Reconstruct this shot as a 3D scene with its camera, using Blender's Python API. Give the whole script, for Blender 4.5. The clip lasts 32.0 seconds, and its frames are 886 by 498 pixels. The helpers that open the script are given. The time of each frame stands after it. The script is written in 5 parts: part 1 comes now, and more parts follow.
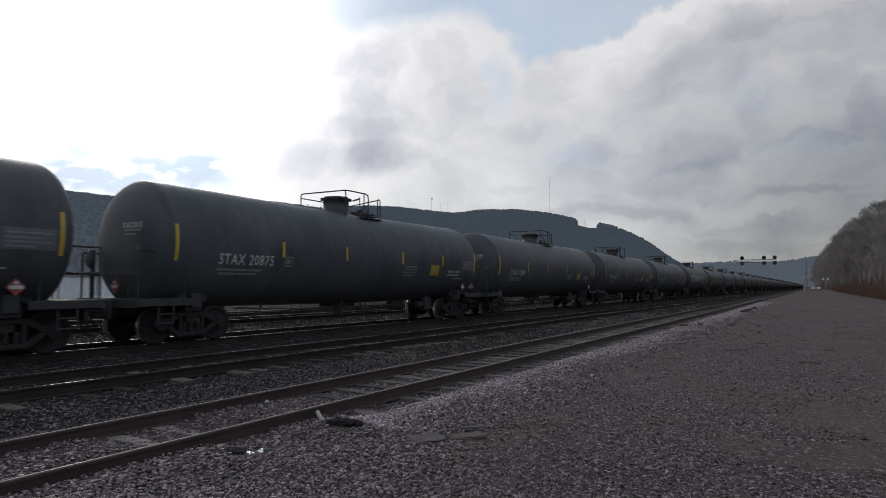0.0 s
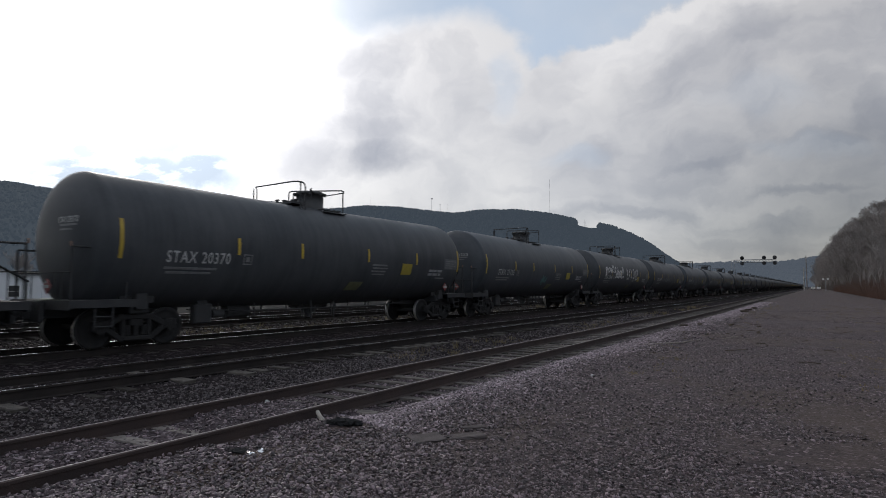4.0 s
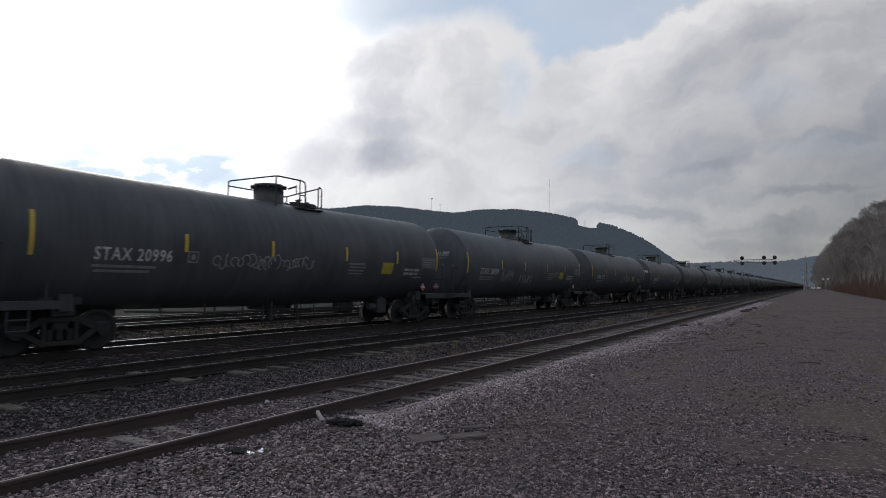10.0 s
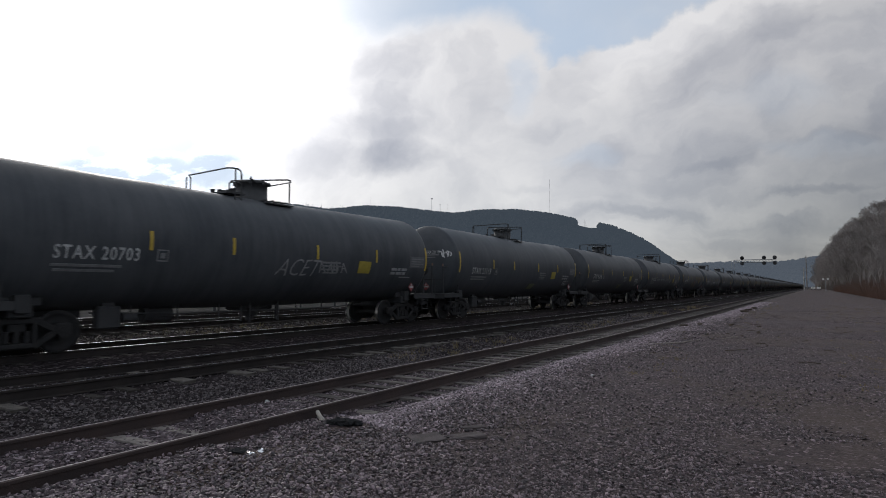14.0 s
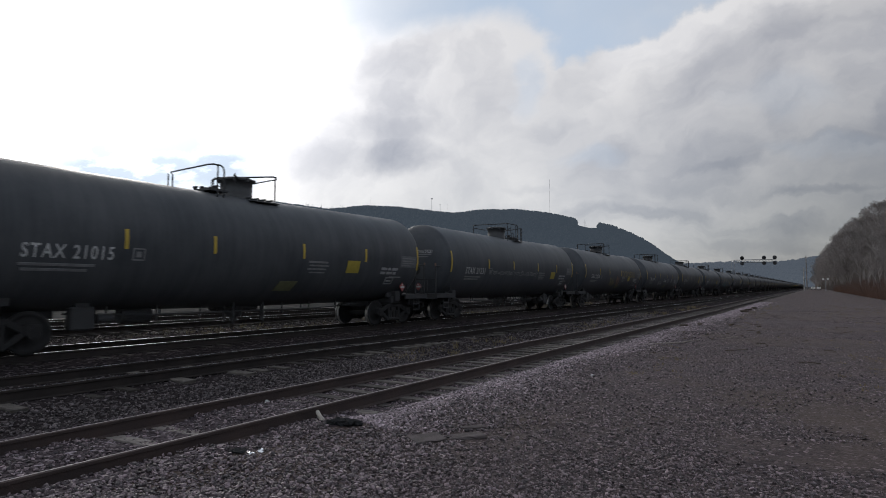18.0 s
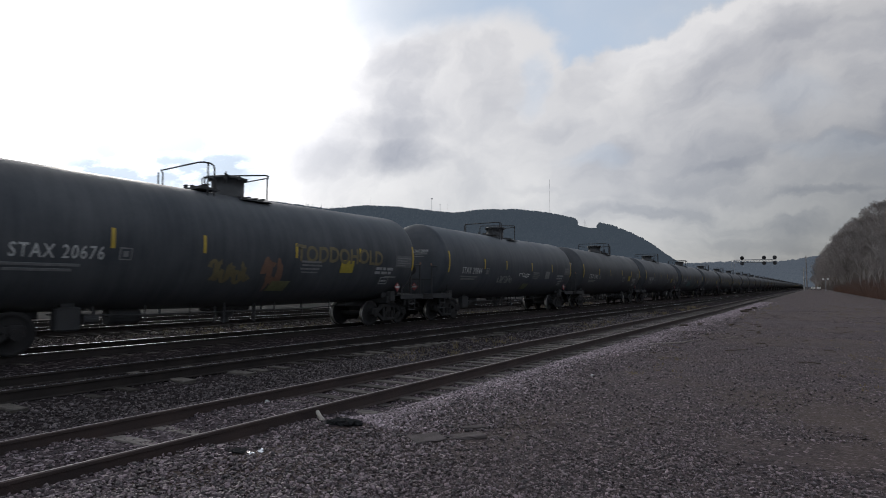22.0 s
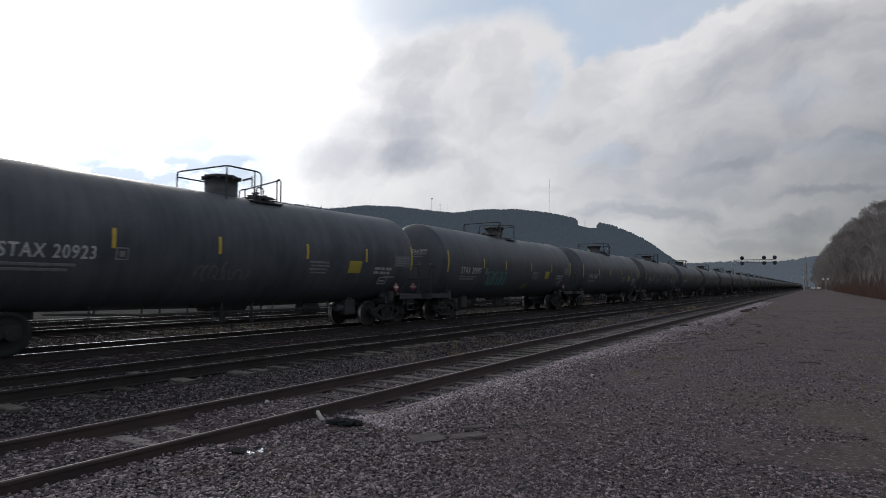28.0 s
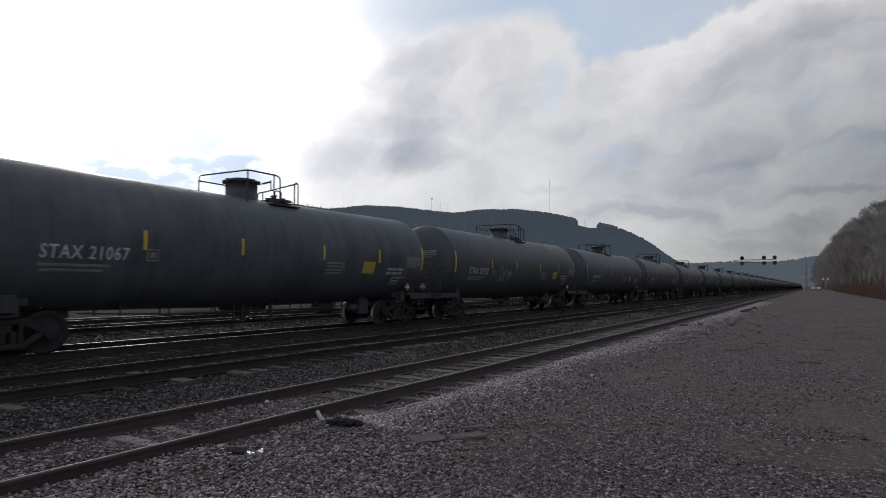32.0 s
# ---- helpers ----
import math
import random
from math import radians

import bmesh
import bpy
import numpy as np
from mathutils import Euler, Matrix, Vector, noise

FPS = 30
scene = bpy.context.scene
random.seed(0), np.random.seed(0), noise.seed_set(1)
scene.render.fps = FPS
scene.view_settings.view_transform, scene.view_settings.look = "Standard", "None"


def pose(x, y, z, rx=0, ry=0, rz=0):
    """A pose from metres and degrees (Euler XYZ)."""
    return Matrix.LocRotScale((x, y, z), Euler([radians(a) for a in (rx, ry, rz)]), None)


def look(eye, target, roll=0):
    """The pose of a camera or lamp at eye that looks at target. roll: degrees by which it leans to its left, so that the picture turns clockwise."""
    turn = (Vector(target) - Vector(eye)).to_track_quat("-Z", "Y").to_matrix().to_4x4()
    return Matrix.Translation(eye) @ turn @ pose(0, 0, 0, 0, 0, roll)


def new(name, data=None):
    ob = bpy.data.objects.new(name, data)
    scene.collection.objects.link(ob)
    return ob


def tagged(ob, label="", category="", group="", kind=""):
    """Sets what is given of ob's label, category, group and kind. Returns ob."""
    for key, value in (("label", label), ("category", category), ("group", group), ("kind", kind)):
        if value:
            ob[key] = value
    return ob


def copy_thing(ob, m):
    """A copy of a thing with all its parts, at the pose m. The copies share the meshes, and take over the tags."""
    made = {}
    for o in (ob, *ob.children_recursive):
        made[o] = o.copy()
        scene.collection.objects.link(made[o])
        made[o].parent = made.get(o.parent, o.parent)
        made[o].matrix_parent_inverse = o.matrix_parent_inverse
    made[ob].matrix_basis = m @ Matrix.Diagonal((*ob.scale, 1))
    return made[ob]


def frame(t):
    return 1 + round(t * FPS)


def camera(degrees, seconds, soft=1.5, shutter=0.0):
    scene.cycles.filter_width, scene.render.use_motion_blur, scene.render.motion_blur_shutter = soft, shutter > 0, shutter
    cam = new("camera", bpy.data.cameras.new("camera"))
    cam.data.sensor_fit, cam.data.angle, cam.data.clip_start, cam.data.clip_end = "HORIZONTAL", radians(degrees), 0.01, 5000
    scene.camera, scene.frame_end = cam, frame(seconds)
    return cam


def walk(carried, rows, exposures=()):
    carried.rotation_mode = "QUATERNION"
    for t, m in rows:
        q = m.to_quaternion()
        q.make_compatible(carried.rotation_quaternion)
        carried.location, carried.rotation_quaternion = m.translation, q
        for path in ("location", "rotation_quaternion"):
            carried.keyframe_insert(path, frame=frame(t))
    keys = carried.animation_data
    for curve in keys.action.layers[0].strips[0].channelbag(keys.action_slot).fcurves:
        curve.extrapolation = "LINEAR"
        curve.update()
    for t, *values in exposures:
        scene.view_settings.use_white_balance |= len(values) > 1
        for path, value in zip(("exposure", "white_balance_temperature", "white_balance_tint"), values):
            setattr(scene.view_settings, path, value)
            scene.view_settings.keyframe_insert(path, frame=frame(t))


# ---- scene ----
# A freight train of black tank cars rolls through a small yard, seen from a gravel lot.
# x runs across the tracks (negative: towards the train), y along them, z up; metres.

TURN = 32.5          # the camera looks this far to the left of the tracks' line
EYE = (0.0, 0.0, 1.84)
VIEW = pose(EYE[0], EYE[1], EYE[2], 93.72, 0, TURN)

cam = camera(74.6, 32.0, 0.8, 0.22)
walk(cam, [(0.0, VIEW), (32.0, VIEW)])

AHEAD = Vector((-math.sin(radians(TURN)), math.cos(radians(TURN)), 0))
ASIDE = Vector((math.cos(radians(TURN)), math.sin(radians(TURN)), 0))


def toward(u, v):
    """The direction u to the right and v above the camera's level line of sight, each as a slope."""
    return (AHEAD + ASIDE * u + Vector((0, 0, v))).normalized()


# ---- light ----
SUN = toward(-0.55, 0.47)
SUN_UP = math.asin(SUN.z)
SUN_ROUND = math.atan2(SUN.x, SUN.y)

world = bpy.data.worlds.new("sky")
scene.world = world
world.use_nodes = True
wn, wl = world.node_tree.nodes, world.node_tree.links
wn.clear()
sky = wn.new("ShaderNodeTexSky")
sky.sky_type = "NISHITA"
sky.sun_disc = False
sky.sun_elevation = SUN_UP
sky.sun_rotation = SUN_ROUND
sky.air_density, sky.dust_density, sky.ozone_density = 1.0, 0.4, 1.5
wbg = wn.new("ShaderNodeBackground")
wbg.inputs["Strength"].default_value = 0.05
wout = wn.new("ShaderNodeOutputWorld")
wl.new(sky.outputs[0], wbg.inputs["Color"])
wl.new(wbg.outputs[0], wout.inputs["Surface"])

sun_data = bpy.data.lights.new("sun", "SUN")
sun_data.energy = 2.5
sun_data.angle = radians(6)
sun_data.color = (1.0, 0.95, 0.87)
sun_lamp = new("sun", sun_data)
sun_lamp.matrix_world = look(SUN * 100, (0, 0, 0))
scene.view_settings.exposure = 0.0


# ---- materials ----
class Nodes:
    """A small builder of node materials."""

    def __init__(self, name):
        self.mat = bpy.data.materials.new(name)
        self.mat.use_nodes = True
        self.t = self.mat.node_tree
        self.t.nodes.clear()

    def add(self, kind, **props):
        n = self.t.nodes.new(kind)
        for key, value in props.items():
            if key == "operation":
                n.operation = value
            elif key == "data_type":
                n.data_type = value
            elif key == "blend_type":
                n.blend_type = value
            elif key == "interpolation_type":
                n.interpolation_type = value
        return n

    def put(self, socket, value):
        if hasattr(value, "is_output"):
            self.t.links.new(value, socket)
        elif isinstance(value, (tuple, list)) and len(value) == 3 and socket.type == "RGBA":
            socket.default_value = (*value, 1)
        else:
            socket.default_value = value

    def math(self, op, a, b=0.0, c=0.0):
        n = self.add("ShaderNodeMath", operation=op)
        self.put(n.inputs[0], a), self.put(n.inputs[1], b), self.put(n.inputs[2], c)
        return n.outputs[0]

    def vec(self, op, a, b=(0, 0, 0)):
        n = self.add("ShaderNodeVectorMath", operation=op)
        self.put(n.inputs[0], a), self.put(n.inputs[1], b)
        return n.outputs["Value"] if op in ("DOT_PRODUCT", "LENGTH", "DISTANCE") else n.outputs[0]

    def noise(self, where, scale, detail=4.0, rough=0.55, out="Fac"):
        n = self.add("ShaderNodeTexNoise")
        self.put(n.inputs["Vector"], where)
        n.inputs["Scale"].default_value, n.inputs["Detail"].default_value, n.inputs["Roughness"].default_value = scale, detail, rough
        return n.outputs[out]

    def step(self, v, lo, hi, a=0.0, b=1.0):
        n = self.add("ShaderNodeMapRange", interpolation_type="SMOOTHSTEP")
        self.put(n.inputs["Value"], v)
        n.inputs["From Min"].default_value, n.inputs["From Max"].default_value = lo, hi
        n.inputs["To Min"].default_value, n.inputs["To Max"].default_value = a, b
        return n.outputs["Result"]

    def mix(self, f, a, b, how="MIX"):
        n = self.add("ShaderNodeMix", data_type="RGBA", blend_type=how)
        self.put(n.inputs[0], f), self.put(n.inputs[6], a), self.put(n.inputs[7], b)
        return n.outputs[2]

    def where(self, kind="Object"):
        return self.add("ShaderNodeTexCoord").outputs[kind]

    def spread(self):
        return self.add("ShaderNodeObjectInfo").outputs["Random"]

    def bump(self, height, strength=0.4, distance=0.02):
        n = self.add("ShaderNodeBump")
        self.put(n.inputs["Height"], height)
        n.inputs["Strength"].default_value, n.inputs["Distance"].default_value = strength, distance
        return n.outputs[0]

    def finish(self, colour, rough=0.6, metal=0.0, normal=None, gloss=0.5):
        n = self.add("ShaderNodeBsdfPrincipled")
        self.put(n.inputs["Base Color"], colour), self.put(n.inputs["Roughness"], rough), self.put(n.inputs["Metallic"], metal)
        n.inputs["Specular IOR Level"].default_value = gloss
        if normal is not None:
            self.put(n.inputs["Normal"], normal)
        o = self.add("ShaderNodeOutputMaterial")
        self.put(o.inputs["Surface"], n.outputs[0])
        return self.mat


def surface(name, a, b, scale=3.0, rough=0.6, metal=0.0, bump=0.2, fine=40.0, gloss=0.5, per_thing=0.0):
    """A surface that wanders between two colours at two scales, with fine relief."""
    n = Nodes(name)
    w = n.where()
    big = n.noise(w, scale, 5, 0.6)
    small = n.noise(w, fine, 3, 0.6)
    f = n.math("ADD", n.math("MULTIPLY", n.step(big, 0.3, 0.7), 0.65), n.math("MULTIPLY", small, 0.35))
    colour = n.mix(f, a, b)
    if per_thing:
        colour = n.mix(n.math("MULTIPLY", n.spread(), per_thing), colour, (0.02, 0.018, 0.016))
    r = n.math("ADD", rough - 0.08, n.math("MULTIPLY", big, 0.16))
    return n.finish(colour, r, metal, n.bump(small, bump, 0.02), gloss)


def gravel_material(name, dark, mid, light, size, brown=0.0, gloss=0.08):
    soil = (0.068, 0.055, 0.049) if brown else tuple(c * 0.9 for c in mid)
    damp = (0.046, 0.040, 0.038) if brown else tuple(c * 0.55 for c in mid)
    n = Nodes(name)
    w = n.where()
    v = n.add("ShaderNodeTexVoronoi")
    n.put(v.inputs["Vector"], w)
    v.inputs["Scale"].default_value = size
    shade = n.add("ShaderNodeSeparateColor")
    n.put(shade.inputs[0], v.outputs["Color"])
    big = n.noise(w, 0.35, 5, 0.6)
    mud = n.noise(w, 1.7, 5, 0.65)
    c = n.mix(shade.outputs[0], dark, mid)
    c = n.mix(n.step(shade.outputs[1], 0.80, 1.0), c, light)
    c = n.mix(n.math("MULTIPLY", n.step(mud, 0.45, 0.7), 0.55 + brown), c, soil)
    c = n.mix(n.math("MULTIPLY", n.step(big, 0.5, 0.72), 0.5), c, damp)
    if brown:      # wide brownish stretches of packed dirt
        c = n.mix(n.step(n.noise(w, 0.16, 4, 0.6), 0.45, 0.62, 0.0, 0.65), c, (0.066, 0.052, 0.038))
    c = n.mix(1.0, c, (1.035, 0.945, 1.0), "MULTIPLY")
    h = n.math("SUBTRACT", 1.0, v.outputs["Distance"])
    h = n.math("ADD", h, n.math("MULTIPLY", n.noise(w, size * 2.5, 3), 0.5))
    return n.finish(c, 0.85, 0.0, n.bump(h, 0.6 if brown else 0.9, 0.03), 0.22 if brown else gloss)


LOT = gravel_material("lot_gravel", (0.020, 0.0158, 0.0160), (0.062, 0.0495, 0.0485), (0.22, 0.188, 0.188), 30, 0.2)
BALLAST = gravel_material("ballast_stone", (0.026, 0.022, 0.023), (0.075, 0.065, 0.067), (0.29, 0.27, 0.275), 17)

# oily ballast, its colour darkened further for the train's shadow
OILY_SHADED = gravel_material("oily_shaded_ballast", (0.014, 0.0130, 0.0130), (0.034, 0.0315, 0.0305), (0.11, 0.104, 0.100), 17, 0.0, 0.0)


def stone_material(name, dark, light, gloss=0.45):
    n = Nodes(name)
    r = n.add("ShaderNodeNewGeometry").outputs["Random Per Island"]
    g = n.noise(n.where(), 60, 3)
    c = n.mix(n.math("POWER", r, 1.7), dark, light)
    c = n.mix(n.math("MULTIPLY", g, 0.25), c, (0.09, 0.075, 0.068))
    c = n.mix(1.0, c, (1.035, 0.945, 1.0), "MULTIPLY")
    return n.finish(c, 0.55, 0.0, n.bump(g, 0.5, 0.01), gloss)


# oily stones of that zone, the train's shade in their colour too
DARK_STONES = stone_material("oily_shaded_stone", (0.024, 0.0225, 0.0225), (0.15, 0.139, 0.134), 0.2)
PALE_STONES = stone_material("clean_stone", (0.11, 0.094, 0.097), (0.46, 0.40, 0.41))
# the shade among rough stones is put into this darker stone colour
SHADED_STONES = stone_material("shaded_stone", (0.010, 0.0098, 0.009), (0.060, 0.060, 0.050), 0.05)
STONES = stone_material("loose_stone", (0.014, 0.0112, 0.0118), (0.245, 0.202, 0.205))
RAIL_RUST = surface("rail_rust", (0.026, 0.0175, 0.016), (0.050, 0.032, 0.027), 2.0, 0.9, 0.0, 0.3, 60)
# darker rust for every track but the siding
RAIL_DARK = surface("dark_rust_rail", (0.020, 0.0175, 0.017), (0.036, 0.030, 0.027), 2.0, 0.95, 0.0, 0.3, 60, 0.1)
RAIL_SHINE = surface("rail_head_steel", (0.60, 0.63, 0.68), (0.48, 0.50, 0.55), 1.0, 0.28, 0.95, 0.03, 60)
RAIL_DULL = surface("rail_head_dull", (0.32, 0.275, 0.265), (0.22, 0.19, 0.18), 1.5, 0.7, 0.0, 0.1, 60)
TIE_WOOD = surface("tie_wood", (0.055, 0.047, 0.043), (0.215, 0.19, 0.172), 7.0, 0.9, 0.0, 0.6, 45, 0.2, 0.7)
OLD_TIE = surface("bare_tie_wood", (0.10, 0.086, 0.078), (0.27, 0.242, 0.22), 6.0, 0.9, 0.0, 0.6, 45, 0.2)
TIE_GREY = surface("grey_tie_wood", (0.045, 0.039, 0.035), (0.15, 0.135, 0.12), 7.0, 0.9, 0.0, 0.6, 45, 0.2, 0.6)
TIE_DARK = surface("oily_tie_wood", (0.018, 0.015, 0.013), (0.045, 0.038, 0.033), 4.0, 0.9, 0.0, 0.6, 45, 0.2, 0.4)


def tank_paint():
    """Black paint, its colour lifted to grey for the veil of lens flare; road film in blotches, runs down the side, a
    tone of its own on each car.
    """
    n = Nodes("tank_paint")
    w = n.where()
    film = n.step(n.noise(w, 0.55, 6, 0.62), 0.30, 0.70)
    runs = n.step(n.noise(n.vec("MULTIPLY", w, (0.35, 3.2, 0.35)), 1.0, 5, 0.6), 0.35, 0.70)
    specks = n.noise(w, 11.0, 4, 0.65)
    f = n.math("ADD", n.math("MULTIPLY", film, 0.5), n.math("ADD", n.math("MULTIPLY", runs, 0.3), n.math("MULTIPLY", specks, 0.2)))
    c = n.mix(f, (0.035, 0.0405, 0.048), (0.098, 0.102, 0.108))
    c = n.mix(n.math("MULTIPLY", n.spread(), 0.30), c, (0.045, 0.043, 0.040))
    return n.finish(c, n.math("ADD", 0.40, n.math("MULTIPLY", film, 0.16)), 0.0, n.bump(specks, 0.06, 0.02), 0.12)


TANK_BLACK = tank_paint()
FITTING_GREY = surface("dusty_fitting_grey", (0.030, 0.032, 0.034), (0.062, 0.061, 0.060), 3.0, 0.6, 0.0, 0.2, 30, 0.3)
STEEL_BLACK = surface("running_gear_steel", (0.029, 0.0295, 0.031), (0.044, 0.043, 0.043), 3.0, 0.75, 0.0, 0.2, 30, 0.25)
# a darker steel for wheels, trucks and couplers
WHEEL_STEEL = surface("dark_wheel_steel", (0.016, 0.0158, 0.016), (0.027, 0.0255, 0.025), 3.0, 0.8, 0.0, 0.2, 30, 0.2)
TREAD = surface("wheel_tread_steel", (0.55, 0.53, 0.50), (0.42, 0.40, 0.38), 3.0, 0.5, 0.9, 0.05, 30)
YELLOW = surface("reflective_yellow", (0.44, 0.31, 0.035), (0.33, 0.225, 0.03), 6.0, 0.45, 0.0, 0.1, 60)
YELLOW_FADED = surface("faded_yellow", (0.13, 0.13, 0.06), (0.085, 0.085, 0.045), 6.0, 0.6, 0.0, 0.1, 60)
SIGN_YELLOW = surface("dusty_sign_yellow", (0.33, 0.26, 0.035), (0.24, 0.185, 0.03), 5.0, 0.55, 0.0, 0.1, 60)
LETTER = surface("stencil_white", (0.44, 0.44, 0.43), (0.30, 0.30, 0.29), 5.0, 0.6, 0.0, 0.05, 60)
LETTER_DIM = surface("worn_stencil_grey", (0.20, 0.20, 0.20), (0.11, 0.11, 0.11), 5.0, 0.6, 0.0, 0.05, 60)
STENCIL_GREY = surface("stencil_grey", (0.30, 0.30, 0.30), (0.19, 0.19, 0.19), 5.0, 0.6, 0.0, 0.05, 60)
PANEL_GREY = surface("stencil_panel_grey", (0.10, 0.105, 0.11), (0.07, 0.07, 0.075), 7.0, 0.6, 0.0, 0.05, 60)
SPRAY_WHITE = surface("spray_paint_white", (0.62, 0.62, 0.60), (0.46, 0.46, 0.45), 4.0, 0.6, 0.0, 0.05, 60)
SPRAY_YELLOW = surface("spray_paint_yellow", (0.155, 0.125, 0.06), (0.09, 0.075, 0.042), 4.0, 0.6, 0.0, 0.05, 60)
SPRAY_TEAL = surface("spray_paint_teal", (0.07, 0.16, 0.16), (0.05, 0.11, 0.115), 4.0, 0.6, 0.0, 0.05, 60)
SPRAY_ORANGE = surface("spray_paint_orange", (0.18, 0.095, 0.06), (0.12, 0.07, 0.05), 4.0, 0.6, 0.0, 0.05, 60)
SPRAY_GREY = surface("spray_paint_grey", (0.24, 0.24, 0.24), (0.14, 0.14, 0.14), 4.0, 0.6, 0.0, 0.05, 60)
TRAILER_RED = surface("faded_red_paint", (0.13, 0.045, 0.032), (0.09, 0.034, 0.027), 0.6, 0.7, 0.0, 0.05, 20)
TRAILER_WHITE = surface("dirty_white_paint", (0.50, 0.50, 0.50), (0.36, 0.36, 0.37), 0.6, 0.7, 0.0, 0.05, 20)
SHED_WHITE = surface("shed_white_paint", (0.70, 0.71, 0.72), (0.55, 0.56, 0.57), 0.5, 0.7, 0.0, 0.05, 20)
PLACARD_RED = surface("placard_red", (0.26, 0.05, 0.05), (0.19, 0.04, 0.04), 8.0, 0.5, 0.0, 0.05, 60)
PLACARD_WHITE = surface("placard_white", (0.72, 0.72, 0.71), (0.6, 0.6, 0.58), 8.0, 0.5, 0.0, 0.05, 60)
BARK = surface("bare_bark", (0.165, 0.148, 0.138), (0.31, 0.28, 0.262), 3.0, 0.9, 0.0, 0.5, 20, 0.2, 0.3)
UNDERGROWTH = surface("grey_undergrowth", (0.10, 0.084, 0.074), (0.18, 0.153, 0.135), 0.5, 0.9, 0.0, 0.3, 20, 0.2)
POLE_PALE = surface("pale_pole", (0.36, 0.355, 0.345), (0.27, 0.265, 0.255), 1.0, 0.8, 0.0, 0.2, 20, 0.3)
THICKET = surface("red_brown_thicket", (0.095, 0.055, 0.042), (0.17, 0.105, 0.078), 0.8, 0.9, 0.0, 0.3, 20, 0.2)


def haze_glow_material(name, a, b, scale, air):
    """Far woods; the kilometre of bright haze before them is put in as blue emission."""
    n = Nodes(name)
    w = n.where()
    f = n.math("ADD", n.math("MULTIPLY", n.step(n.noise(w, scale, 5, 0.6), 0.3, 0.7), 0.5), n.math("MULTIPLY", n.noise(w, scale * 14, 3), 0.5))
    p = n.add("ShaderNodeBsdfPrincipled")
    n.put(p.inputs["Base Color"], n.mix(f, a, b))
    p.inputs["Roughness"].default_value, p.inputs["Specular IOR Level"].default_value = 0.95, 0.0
    # the haze colour, given off by the woods' own surface
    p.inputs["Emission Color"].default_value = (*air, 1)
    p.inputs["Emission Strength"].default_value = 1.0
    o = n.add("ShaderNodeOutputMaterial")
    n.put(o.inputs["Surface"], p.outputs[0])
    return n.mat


HILL_WOOD_HAZED = haze_glow_material("hazed_hill_wood", (0.006, 0.007, 0.008), (0.010, 0.010, 0.009), 0.012, (0.042, 0.055, 0.072))
FAR_WOOD_HAZED = haze_glow_material("hazed_far_wood", (0.020, 0.021, 0.022), (0.030, 0.029, 0.028), 0.008, (0.070, 0.086, 0.110))
LEAF_LITTER = surface("leaf_litter", (0.06, 0.048, 0.04), (0.10, 0.08, 0.065), 0.5, 0.95, 0.0, 0.5, 8, 0.1)
GREY_PAINT = surface("signal_grey_paint", (0.30, 0.31, 0.32), (0.22, 0.225, 0.23), 2.0, 0.6, 0.3, 0.1, 40)
SIGNAL_BLACK = surface("signal_black", (0.015, 0.015, 0.016), (0.03, 0.03, 0.03), 4.0, 0.6, 0.0, 0.1, 40)
PAVED = surface("pale_wet_paving", (0.026, 0.026, 0.026), (0.012, 0.012, 0.012), 0.35, 0.95, 0.0, 0.3, 6, 0.02)
WALL_DARK = surface("dark_wall", (0.030, 0.030, 0.031), (0.020, 0.020, 0.021), 0.3, 0.9, 0.0, 0.2, 20, 0.2)
OLD_BOARD = surface("old_board", (0.050, 0.042, 0.041), (0.110, 0.093, 0.090), 5.0, 0.9, 0.0, 0.6, 50, 0.2)
PALE_WOOD = surface("weathered_wood", (0.26, 0.23, 0.20), (0.38, 0.35, 0.31), 5.0, 0.9, 0.0, 0.4, 50, 0.2)
DRY_STICK = surface("dry_stick", (0.15, 0.13, 0.115), (0.24, 0.21, 0.185), 5.0, 0.9, 0.0, 0.4, 50, 0.2)
OIL = surface("oily_black_cloth", (0.014, 0.0145, 0.016), (0.028, 0.0275, 0.027), 6.0, 0.95, 0.0, 0.6, 40, 0.05)
FOIL = surface("crumpled_foil", (0.85, 0.85, 0.86), (0.65, 0.65, 0.66), 20.0, 0.22, 1.0, 0.8, 30)
WEEDS = surface("dry_weeds", (0.14, 0.11, 0.055), (0.24, 0.19, 0.10), 3.0, 0.9, 0.0, 0.2, 30, 0.2)


# ---- mesh helpers ----
def mesh_of(bm, name):
    me = bpy.data.meshes.new(name)
    bm.to_mesh(me)
    bm.free()
    return me


def part(name, shape, material, parent, label="", at=None):
    """Links a bmesh or a mesh as one object under its thing."""
    me = mesh_of(shape, name) if isinstance(shape, bmesh.types.BMesh) else shape
    if not me.materials:
        me.materials.append(material)
    ob = new(name, me)
    ob.parent = parent
    if at is not None:
        ob.matrix_basis = at
    return tagged(ob, label)


def thing(name, m, label, category, group="", kind=""):
    ob = new(name)
    ob.empty_display_size = 0.2
    ob.matrix_basis = m
    return tagged(ob, label, category, group, kind)


def solid(name, shape, material, label, category="", group="", kind="", m=None):
    me = mesh_of(shape, name) if isinstance(shape, bmesh.types.BMesh) else shape
    if not me.materials:
        me.materials.append(material)
    ob = new(name, me)
    if m is not None:
        ob.matrix_basis = m
    return tagged(ob, label, category, group, kind)


